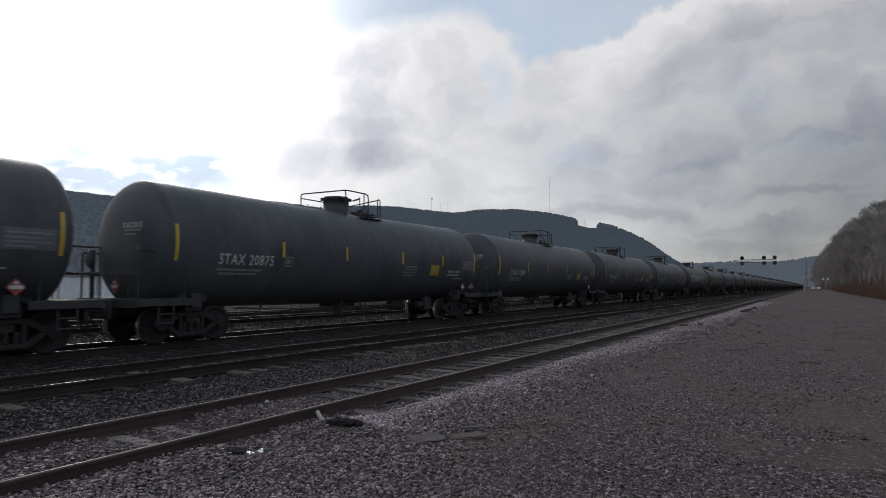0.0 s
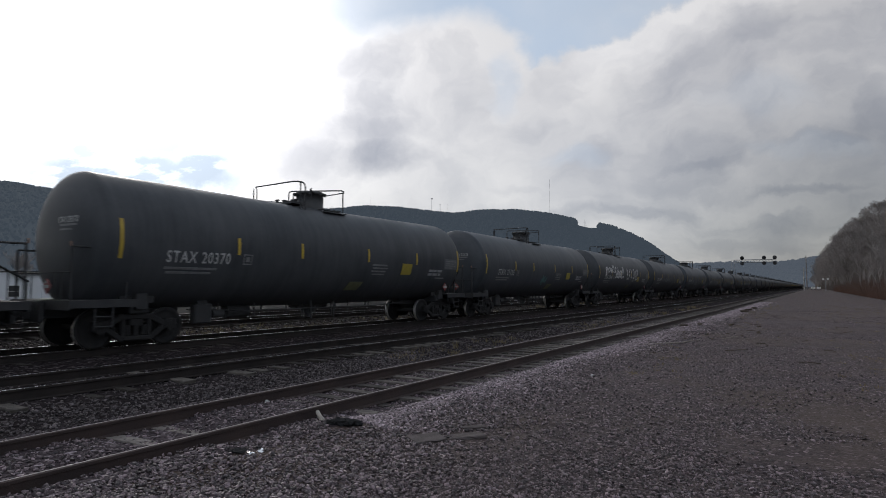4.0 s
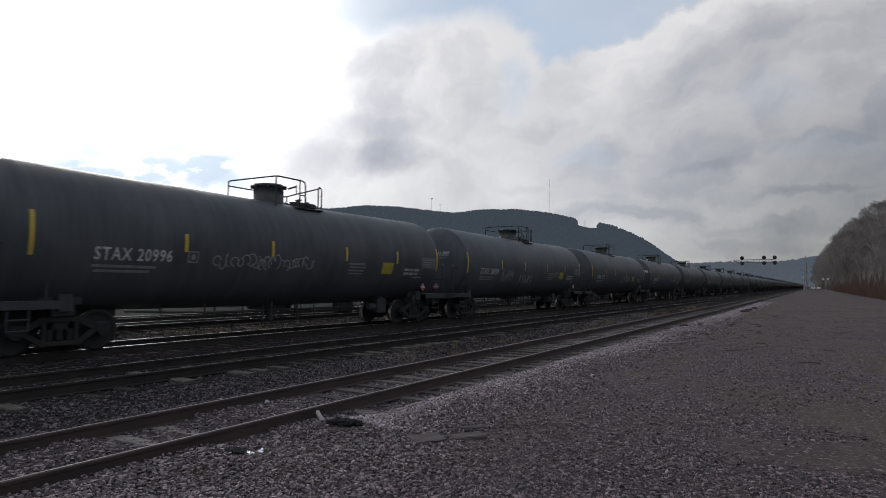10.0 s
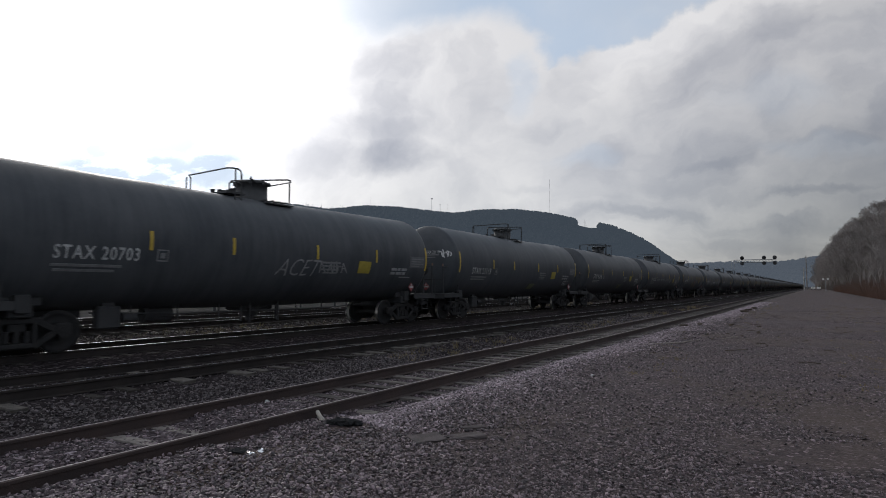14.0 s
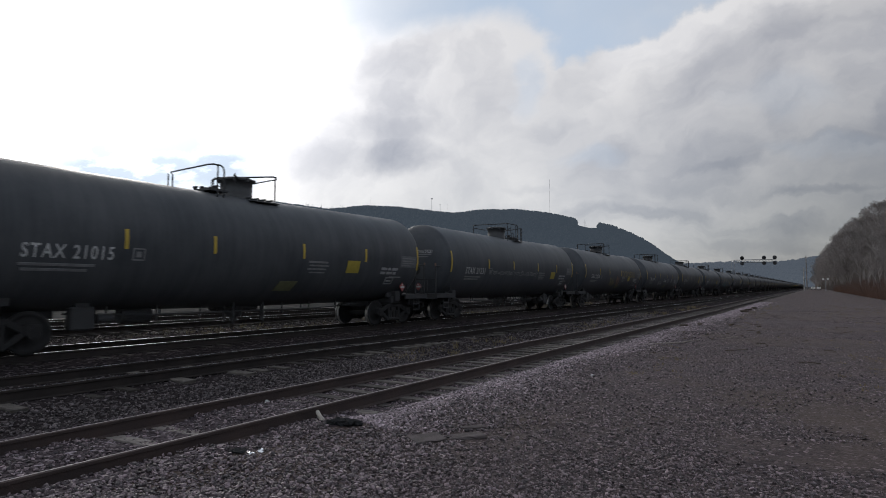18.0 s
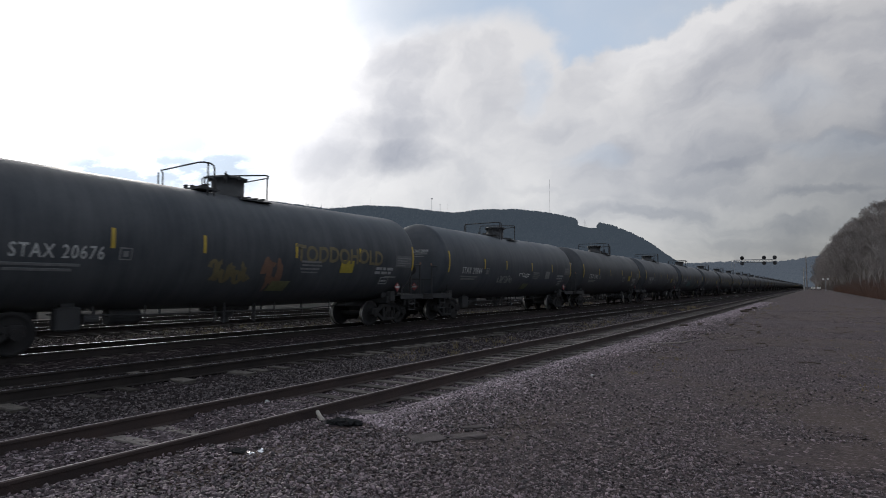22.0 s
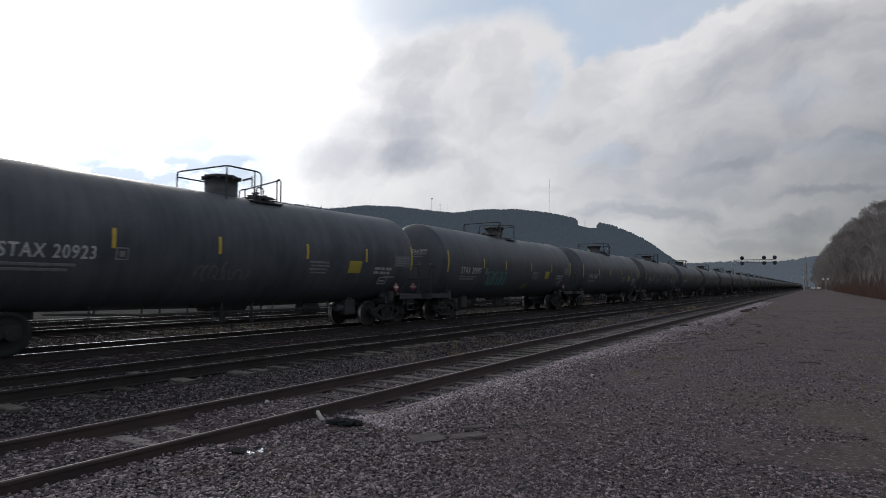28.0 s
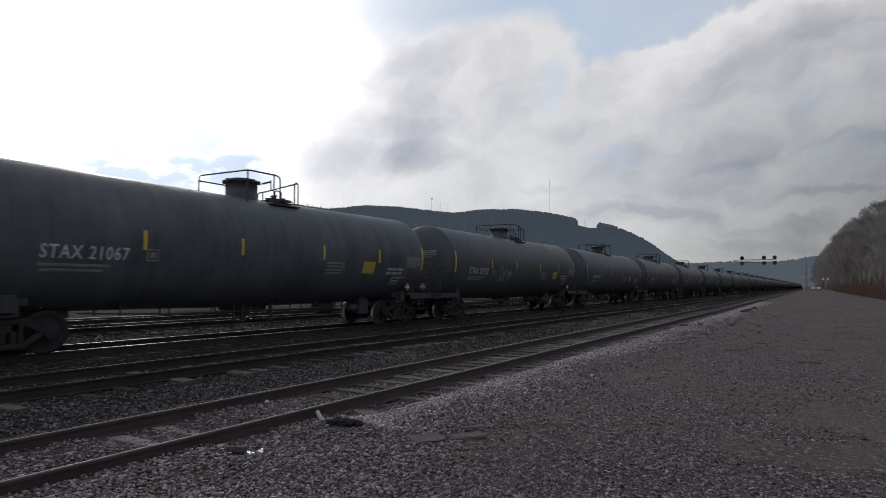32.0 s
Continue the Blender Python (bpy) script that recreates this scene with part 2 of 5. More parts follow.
def box(bm, x, y, z, sx, sy, sz, bevel=0.0, turn=None):
    """A box with its centre at x, y, z."""
    r = bmesh.ops.create_cube(bm, size=1, matrix=Matrix.Translation((x, y, z)) @ (turn or Matrix()) @ Matrix.Diagonal((sx, sy, sz, 1)))
    if bevel:
        edges = {e for v in r["verts"] for e in v.link_edges}
        bmesh.ops.bevel(bm, geom=list(edges), offset=bevel, segments=1, affect="EDGES")
    return bm


def rod(bm, a, b, ra, rb=None, sides=8, caps=True):
    a, b = Vector(a), Vector(b)
    turn = (b - a).to_track_quat("Z", "Y").to_matrix().to_4x4()
    bmesh.ops.create_cone(bm, cap_ends=caps, segments=sides, radius1=ra, radius2=ra if rb is None else rb, depth=(b - a).length,
                          matrix=Matrix.Translation((a + b) / 2) @ turn)
    return bm


def pipe(bm, points, r, sides=6):
    """A bent tube through the points."""
    for a, b in zip(points, points[1:]):
        rod(bm, a, b, r, r, sides)
    for p in points[1:-1]:
        bmesh.ops.create_icosphere(bm, subdivisions=1, radius=r * 1.05, matrix=Matrix.Translation(p))
    return bm


def lathe(bm, profile, sides=32, axis="y"):
    """Turns (along, radius) pairs round the axis."""
    rings = []
    for along, r in profile:
        ring = []
        for k in range(sides):
            a = 2 * math.pi * k / sides
            p = (r * math.cos(a), along, r * math.sin(a)) if axis == "y" else (r * math.cos(a), r * math.sin(a), along) if axis == "z" else (along, r * math.cos(a), r * math.sin(a))
            ring.append(bm.verts.new(p))
        rings.append(ring)
    for q, w in zip(rings, rings[1:]):
        for k in range(sides):
            f = bm.faces.new((q[k], q[(k + 1) % sides], w[(k + 1) % sides], w[k]))
            f.smooth = True
    for ring in (rings[0], rings[-1]):
        bm.faces.new(ring)
    bmesh.ops.recalc_face_normals(bm, faces=bm.faces)
    return bm


def raw(name, verts, faces, material, smooth=False):
    me = bpy.data.meshes.new(name)
    me.from_pydata(verts, [], faces)
    me.materials.append(material)
    if smooth:
        me.polygons.foreach_set("use_smooth", [True] * len(me.polygons))
    me.update()
    return me


# ---- sky: a drifting cloud layer ----
CLOUDLETS = [  # u, v, half width, half height, how dark
    (-0.130, 0.222, 0.110, 0.056, 0.80), (-0.165, 0.262, 0.130, 0.066, 0.55), (-0.140, 0.320, 0.075, 0.070, 0.42), (-0.135, 0.385, 0.080, 0.055, 0.36), (-0.235, 0.220, 0.130, 0.046, 0.47), (-0.04, 0.33, 0.10, 0.09, 0.24),
    (0.14, 0.275, 0.12, 0.030, 0.42), (0.30, 0.128, 0.30, 0.026, 0.58), (0.58, 0.112, 0.34, 0.030, 0.60), (0.20, 0.160, 0.16, 0.014, 0.45), (0.62, 0.160, 0.18, 0.018, 0.72), (0.45, 0.205, 0.18, 0.022, 0.60), (0.66, 0.25, 0.14, 0.025, 0.6)]
GAPS = [  # small blue gaps in the cloud: u, v, half width, half height, how clear
    (-0.625, 0.206, 0.130, 0.040, 1.0), (-0.545, 0.200, 0.100, 0.036, 1.0), (-0.455, 0.192, 0.120, 0.038, 1.0), (-0.625, 0.252, 0.050, 0.026, 0.9), (-0.500, 0.242, 0.070, 0.022, 0.9), (-0.70, 0.222, 0.07, 0.022, 0.6),
    (0.085, 0.365, 0.030, 0.060, 0.40), (0.215, 0.216, 0.060, 0.024, 0.34), (0.55, 0.33, 0.10, 0.035, 0.18), (0.62, 0.235, 0.12, 0.022, 0.2)]


def cloud_material():
    n = Nodes("cloud_layer")
    place = n.where("Object")
    ahead = n.vec("DOT_PRODUCT", place, tuple(AHEAD))
    f = n.math("MAXIMUM", ahead, 1.0)
    cut = n.add("ShaderNodeCombineXYZ")
    n.put(cut.inputs[0], n.math("DIVIDE", n.vec("DOT_PRODUCT", place, tuple(ASIDE)), f))
    n.put(cut.inputs[1], n.math("DIVIDE", n.vec("DOT_PRODUCT", place, (0, 0, 1)), f))
    flat = cut.outputs[0]
    # ragged outlines: the coordinates wander at two scales
    wander = n.vec("SUBTRACT", n.noise(flat, 5.5, 7, 0.56, "Color"), (0.5, 0.5, 0.5))
    where = n.vec("ADD", flat, n.vec("MULTIPLY", wander, (0.20, 0.15, 0)))
    apart = n.add("ShaderNodeSeparateXYZ")
    n.put(apart.inputs[0], where)
    u, v = apart.outputs[0], apart.outputs[1]
    height = n.vec("DOT_PRODUCT", flat, (0, 1, 0))

    def blots(rows, near, far):
        best = None
        for cu, cv, w, h, shade in rows:
            k = n.vec("LENGTH", n.vec("MULTIPLY", n.vec("SUBTRACT", where, (cu, cv, 0)), (1 / w, 1 / h, 0)))
            k = n.step(k, near, far, shade, 0.0)
            best = k if best is None else n.math("MAXIMUM", best, k)
        return best

    # the blue opening between the heaped cloud and the long bank
    heap_top = n.math("ADD", n.step(u, -0.06, 0.03, 0.442, 0.472), n.step(u, 0.06, 0.19, 0.0, -0.13))
    bank_edge = n.math("ADD", 0.396, n.math("MULTIPLY", n.math("SUBTRACT", u, 0.17), 0.43))
    over_heap = n.step(n.math("SUBTRACT", v, heap_top), -0.022, 0.050)
    over_bank = n.step(n.math("SUBTRACT", v, bank_edge), -0.006, 0.014)
    blue = n.math("MULTIPLY", n.math("MINIMUM", over_heap, over_bank), n.step(n.vec("DOT_PRODUCT", flat, (1, 0, 0)), -0.50, 0.02))
    blue = n.math("MULTIPLY", blue, n.step(n.noise(flat, 3.0, 6, 0.55), 0.25, 0.6, 0.65, 1.0))
    tatter = n.step(n.noise(n.vec("MULTIPLY", flat, (1.0, 2.4, 1.0)), 11.0, 6, 0.6), 0.32, 0.50, 0.45, 1.0)
    blue = n.math("MAXIMUM", blue, n.math("MULTIPLY", blots(GAPS, 0.45, 1.35), tatter))
    # grey undersides
    dark = blots(CLOUDLETS, 0.1, 1.45)
    slanted = n.add("ShaderNodeMapping")
    n.put(slanted.inputs["Vector"], where)
    slanted.inputs["Rotation"].default_value = (0, 0, radians(-26))
    streak = n.step(n.noise(n.vec("MULTIPLY", slanted.outputs[0], (1.0, 2.6, 1.0)), 3.4, 6, 0.52), 0.34, 0.66)
    level = n.step(n.noise(n.vec("MULTIPLY", where, (1.0, 4.5, 1.0)), 4.0, 6, 0.52), 0.32, 0.68)
    puff = n.step(n.noise(where, 9.0, 6, 0.52), 0.30, 0.70)
    low = n.step(height, 0.11, 0.26)
    right = n.step(u, 0.02, 0.22)
    bank = n.math("ADD", n.math("MULTIPLY", streak, low), n.math("MULTIPLY", level, n.math("SUBTRACT", 1.0, low)))
    bank = n.math("ADD", n.math("MULTIPLY", bank, 0.7), n.math("MULTIPLY", puff, 0.3))
    grain = n.math("ADD", n.math("MULTIPLY", bank, right), n.math("MULTIPLY", puff, n.math("SUBTRACT", 1.0, right)))
    # cloud is brightest along its rim, greyer inside
    inside = n.math("MULTIPLY", n.step(n.math("SUBTRACT", bank_edge, v), -0.01, 0.16, 0.0, 0.44), right)
    heaped = n.math("MULTIPLY", n.step(n.math("SUBTRACT", heap_top, v), -0.01, 0.12, 0.0, 0.24), n.math("MULTIPLY", n.step(u, -0.48, -0.12), n.math("SUBTRACT", 1.0, right)))
    dark = n.math("MAXIMUM", dark, n.math("MAXIMUM", inside, heaped))
    lowest = n.math("MULTIPLY", n.step(height, 0.04, 0.20, 0.55, 0.0), right)
    dark = n.math("MAXIMUM", dark, lowest)
    mark = n.math("ADD", n.math("MULTIPLY", n.step(u, -0.50, -0.10, 0.08, 0.36), n.math("SUBTRACT", 1.0, right)), n.math("MULTIPLY", right, 0.62))
    dark = n.math("ADD", dark, n.math("MULTIPLY", n.math("SUBTRACT", grain, 0.5), mark))
    dark = n.math("MINIMUM", n.math("MAXIMUM", dark, 0.0), 1.0)
    colour = n.mix(dark, (0.80, 0.78, 0.77), (0.338, 0.348, 0.402))
    colour = n.mix(blue, colour, (0.53, 0.625, 0.755))
    behind = n.noise(n.vec("MULTIPLY", place, (1, 1, 2.5)), 0.0022, 6, 0.6)
    front = n.step(n.math("DIVIDE", ahead, n.vec("LENGTH", place)), 0.05, 0.30)
    colour = n.mix(front, n.mix(n.step(behind, 0.4, 0.65), (0.50, 0.60, 0.76), (0.86, 0.86, 0.87)), colour)
    # thin cloud glows towards the sun
    spot = n.add("ShaderNodeNewGeometry").outputs["Position"]
    near = n.math("MAXIMUM", n.vec("DOT_PRODUCT", n.vec("NORMALIZE", spot), tuple(SUN)), 0.0)
    glow = n.math("ADD", n.math("MULTIPLY", n.math("POWER", near, 70.0), 6.0), n.math("MULTIPLY", n.math("POWER", near, 24.0), 1.7))
    glow = n.math("MULTIPLY", glow, n.math("SUBTRACT", 1.0, n.math("MAXIMUM", n.math("MULTIPLY", dark, 0.74), n.math("MULTIPLY", blue, 0.86))))
    e1 = n.add("ShaderNodeEmission")
    n.put(e1.inputs["Color"], n.mix(1.0, colour, (0.979, 0.983, 0.994), "MULTIPLY"))
    away = n.math("MULTIPLY", n.step(n.vec("DOT_PRODUCT", flat, (1, 0, 0)), 0.12, 0.75, 0.0, 0.48), n.step(height, 0.10, 0.45, 1.0, 0.36))
    depth = n.math("SUBTRACT", bank_edge, v)
    rim = n.math("MULTIPLY", n.math("MULTIPLY", n.step(depth, -0.008, 0.008), n.step(depth, 0.015, 0.11, 0.13, 0.0)), n.step(u, 0.16, 0.30))
    n.put(e1.inputs["Strength"], n.math("ADD", n.math("ADD", n.math("SUBTRACT", 0.88, n.math("MULTIPLY", away, front)), n.math("MULTIPLY", rim, front)), glow))
    clear = n.add("ShaderNodeBsdfTransparent")
    clear.inputs["Color"].default_value = (0.22, 0.22, 0.22, 1)
    both = n.add("ShaderNodeAddShader")
    n.put(both.inputs[0], e1.outputs[0]), n.put(both.inputs[1], clear.outputs[0])
    out = n.add("ShaderNodeOutputMaterial")
    n.put(out.inputs["Surface"], both.outputs[0])
    n.mat.cycles.emission_sampling = "NONE"
    return n.mat


def cloud_layer():
    verts, faces = [], []
    ups = [-1.5, 0.5, 2, 4, 6, 9, 12, 16, 20, 25, 30, 38, 46, 56, 68, 80, 89.5]
    around = 72
    for up in ups:
        a = radians(up)
        d = 1 / math.sqrt((max(math.sin(a), 0) / 600) ** 2 + (1 / 4500) ** 2)
        for k in range(around):
            b = 2 * math.pi * k / around
            verts.append((d * math.cos(a) * math.cos(b), d * math.cos(a) * math.sin(b), d * math.sin(a)))
    for i in range(len(ups) - 1):
        for k in range(around):
            a, b = i * around + k, i * around + (k + 1) % around
            faces.append((a, a + around, b + around, b))
    faces.append(tuple((len(ups) - 1) * around + k for k in range(around - 1, -1, -1)))
    ob = new("backdrop", raw("backdrop", verts, faces, cloud_material(), True))
    ob.location = EYE
    return tagged(ob, "pale broken winter cloud layer drifting across the sky", "sky", "", "structure")


# ---- ground ----
TRACKS = [  # x of the track's middle, height of the rail tops
    (-6.637, 0.19), (-10.77, 0.33), (-15.30, 0.374), (-20.95, 0.50), (-25.60, 0.50)]
BED = [(-400, 0.0), (-60, 0.1), (-32, 0.20), (-27.5, 0.24), (-19.2, 0.24), (-18.2, 0.17), (-17.0, 0.19), (-13.6, 0.19), (-12.9, 0.15), (-12.3, 0.14),
       (-9.9, 0.125), (-9.3, 0.10), (-8.8, 0.045), (-8.4, 0.01), (-7.8, -0.03), (-5.7, -0.03), (-5.3, 0.01), (-4.8, 0.03), (-4.2, 0.03), (-3.4, 0.0), (400, 0.0)]


def ground_level(x):
    return float(np.interp(x, [b[0] for b in BED], [b[1] for b in BED]))


def ground_height(x, y):
    near = max(0.0, 1 - (x * x + y * y) / 90 ** 2)
    bumps = 0.05 * noise.noise((x * 0.35, y * 0.35, 3.1)) + 0.018 * noise.noise((x * 1.9, y * 1.9, 7.7))
    fill = 0.0
    if -8.0 < x < -5.3:      # gravel lies to the rail heads along the first metres, with one dug-out bay
        fill = float(np.interp(y, (3.55, 3.8, 4.95, 5.15, 6.2, 7.4), (0.085, 0.030, 0.030, 0.075, 0.065, 0.0)))
        if x > -5.75:        # outside the rail it lies higher, but for a hollow
            fill = float(np.interp(y, (4.1, 4.35, 4.85, 5.2, 5.9, 6.6), (0.125, 0.055, 0.055, 0.10, 0.08, 0.0)))
    elif -5.3 <= x < -4.7:
        fill = 0.125 * (x + 4.7) / -0.6 * float(np.interp(y, (4.1, 4.35, 4.85, 5.2, 5.9, 6.6), (1, 0.44, 0.44, 0.8, 0.64, 0)))
    return ground_level(x) + fill + near * bumps * (0.4 if x < -5 else 1.0)


def sheet(xs, ys, height):
    verts = [(x, y, height(x, y)) for y in ys for x in xs]
    w = len(xs)
    faces = [(j * w + i, j * w + i + 1, (j + 1) * w + i + 1, (j + 1) * w + i) for j in range(len(ys) - 1) for i in range(w - 1)]
    return verts, faces


def steps(*spans):
    out = []
    for a, b, d in spans:
        out += list(np.arange(a, b, d))
    return [float(v) for v in out] + [float(spans[-1][1])]


def ground():
    xs = steps((-4800, -400, 400), (-400, -60, 40), (-60, -32, 4), (-32, -9, 0.45), (-9, -4, 0.16), (-4, 8, 0.3), (8, 40, 4), (40, 400, 60), (400, 4800, 550))
    ys = steps((-4800, -200, 460), (-200, -10, 19), (-10, 1, 1.0), (1, 9, 0.16), (9, 26, 0.3), (26, 60, 1.0), (60, 200, 7), (200, 1000, 50), (1000, 4800, 475))
    verts, faces = sheet(xs, ys, ground_height)
    me = raw("ground", verts, faces, LOT, True)
    me.materials.append(BALLAST)
    me.materials.append(OILY_SHADED)
    w = len(xs) - 1
    middle = [0.5 * (xs[i] + xs[i + 1]) for i in range(w)]
    index = [2 if -28.5 < middle[i % w] < -8.3 else 1 if -9.5 < middle[i % w] < -5.2 else 0 for i in range(len(faces))]
    me.polygons.foreach_set("material_index", index)
    tagged(new("ground", me), "grey-brown gravel lot and dark railway ballast", "ground", "", "structure")
    verts, faces = sheet(steps((-75, -33, 3.0)), steps((-60, 700, 20)), lambda x, y: ground_level(x) + 0.02)
    tagged(new("pavement", raw("pavement", verts, faces, PAVED, True)), "pale damp paved yard beyond the tracks", "pavement", "", "structure")


def scatter(name, spots, material, label):
    """Loose stones: lumpy little solids, one mesh."""
    rng = np.random.default_rng(5)
    base = bmesh.new()
    bmesh.ops.create_icosphere(base, subdivisions=1, radius=0.86)
    base.verts.index_update()
    co = np.array([v.co[:] for v in base.verts])
    tri = np.array([[v.index for v in f.verts] for f in base.faces])
    base.free()
    spots = np.array(spots)
    n, k = len(spots), len(co)
    size = spots[:, 3][:, None, None] * rng.uniform(0.55, 1.35, (n, 1, 3)) * np.array([1, 1, 0.68])
    v = co[None] * size * rng.uniform(0.58, 1.30, (n, k, 1))
    a = rng.uniform(0, 2 * np.pi, n)
    t = rng.uniform(-0.9, 0.9, n)
    c, s, ct, st = np.cos(a), np.sin(a), np.cos(t), np.sin(t)
    x, y, z = v[..., 0], v[..., 1], v[..., 2]
    y, z = y * ct[:, None] - z * st[:, None], y * st[:, None] + z * ct[:, None]
    x, y = x * c[:, None] - y * s[:, None], x * s[:, None] + y * c[:, None]
    out = np.stack([x, y, z], -1) + spots[:, None, :3]
    faces = (tri[None] + (np.arange(n) * k)[:, None, None]).reshape(-1, 3)
    me = bpy.data.meshes.new(name)
    me.vertices.add(n * k)
    me.vertices.foreach_set("co", out.reshape(-1).astype(np.float32))
    me.loops.add(faces.size)
    me.loops.foreach_set("vertex_index", faces.reshape(-1).astype(np.int32))
    me.polygons.add(len(faces))
    me.polygons.foreach_set("loop_start", np.arange(0, faces.size, 3, dtype=np.int32))
    me.update(calc_edges=True)
    me.polygons.foreach_set("use_smooth", np.zeros(len(faces), dtype=bool))
    me.materials.append(material)
    tagged(new(name, me), label, "gravel", "", "stuff")


def bare(x, y):
    """Where boards and scraps lie free of loose stones."""
    return any((x - a) ** 2 + (y - b) ** 2 < r * r for a, b, r in ((-5.14, 5.72, 0.24), (-3.98, 5.88, 0.20), (-3.66, 6.30, 0.20), (-3.80, 6.68, 0.14), (-5.06, 4.26, 0.13), (-5.16, 4.12, 0.13)))


def loose_stones():
    rng = np.random.default_rng(11)
    lot, bank, oily = [], [], []
    while len(lot) < 60000:      # finer gravel on the lot
        d = 4.6 + 40 * rng.random() ** 2.6
        u = rng.uniform(-0.80, 0.80)
        p = AHEAD * d + ASIDE * (u * d)
        patchy = noise.noise((p.x * 0.42 + 2.0, p.y * 0.32, 5.5)) + 0.6 * noise.noise((p.x * 1.3, p.y * 0.9, 8.5))
        if bare(p.x, p.y):
            continue
        if p.x > -5.3 and patchy + rng.uniform(-0.35, 0.35) < (0.75 if p.x < -3.8 else 0.10 - 0.04 * max(p.x, -2.5)):
            r = (0.006 + 0.016 * rng.random() ** 2.4) * (1.25 if p.x < -3.2 else 1.0) * (1 + d / 40)
            lot.append((p.x, p.y, ground_height(p.x, p.y) + r * 0.42, r))
    scatter("lot_stones", lot, STONES, "loose grey gravel scattered over the lot")
    for _ in range(60000):      # coarse ballast along the tracks
        x = rng.uniform(-12.9, -3.6)
        y = max(1.0, -0.34 * x)
        y += 10 * rng.random() if rng.random() < 0.62 else 10 + 26 * rng.random()
        r = (0.013 + 0.022 * rng.random() ** 1.9) * (1 + max(0, y - 9) / 40)
        if bare(x, y):
            continue
        if -7.95 < x < -5.3 and rng.random() < (0.25 if y > 6.9 else 0.45 if 3.7 < y < 4.85 and x < -5.85 else 0.1):
            continue
        if -12.15 < x < -9.35 and rng.random() < (0.8 if x > -9.95 else 0.7):
            continue
        (bank if x > -7.75 + rng.uniform(-0.6, 0.5) else oily).append((x, y, ground_height(x, y) + r * 0.36, r))
    # stones beyond the main track, darkened in colour for their own shade
    shaded = []
    for _ in range(9000):
        x, y = rng.uniform(-19.6, -16.7), 5 + 50 * rng.random() ** 1.3
        r = rng.uniform(0.02, 0.05) * (1 + y / 60)
        shaded.append((x, y, ground_height(x, y) + r * 0.2, r))
    scatter("sooty_stones", shaded, SHADED_STONES, "ballast stones beyond the main track, shade put into their colour")
    scatter("ballast_stones", bank, STONES, "coarse grey ballast stones heaped between the rails")
    shoulder = []
    for _ in range(20000):      # clean pale stones along the siding's edge
        y = 6.0 + 70 * rng.random() ** 1.8
        x = -5.35 + abs(rng.normal(0, 0.55)) * min(1.0, 0.4 + y / 18)
        if noise.noise((x * 0.9, y * 0.25, 1.5)) + rng.uniform(-0.4, 0.4) > 0.25:
            continue
        r = rng.uniform(0.014, 0.028) * (1 + y / 45)
        shoulder.append((x, y, ground_height(x, y) + r * 0.35, r))
    scatter("shoulder_stones", shoulder, PALE_STONES, "clean pale stones along the siding's edge")
    scatter("oily_stones", oily, DARK_STONES, "oily ballast stones along the running track, darkened for the train's shade")


# ---- tracks ----
RAIL_H = 0.19


def rail_mesh(a, b, name):
    """A rail with foot, web and head; the head's top is z = 0."""
    prof = [(-0.07, -RAIL_H), (0.07, -RAIL_H), (0.07, -RAIL_H + 0.012), (0.012, -RAIL_H + 0.03), (0.010, -0.045), (0.036, -0.035), (0.036, -0.008),
            (0.013, 0), (-0.013, 0), (-0.036, -0.008), (-0.036, -0.035), (-0.010, -0.045), (-0.012, -RAIL_H + 0.03), (-0.07, -RAIL_H + 0.012)]
    ys = [a + (b - a) * k / 40 for k in range(41)]
    verts = [(x, y, z) for y in ys for x, z in prof]
    m = len(prof)
    faces = [(j * m + k, j * m + (k + 1) % m, (j + 1) * m + (k + 1) % m, (j + 1) * m + k) for j in range(40) for k in range(m)]
    return verts, faces, [1 if k % m == 7 else 0 for k in range(len(faces))]


def tie_mesh(seed):
    rng = random.Random(seed)
    bm = bmesh.new()
    box(bm, 0, 0, -0.09, 2.6, 0.22, 0.18, 0.012)
    for v in bm.verts:
        v.co += Vector((rng.uniform(-0.02, 0.02), rng.uniform(-0.01, 0.01), rng.uniform(-0.008, 0.004)))
    return mesh_of(bm, "tie")


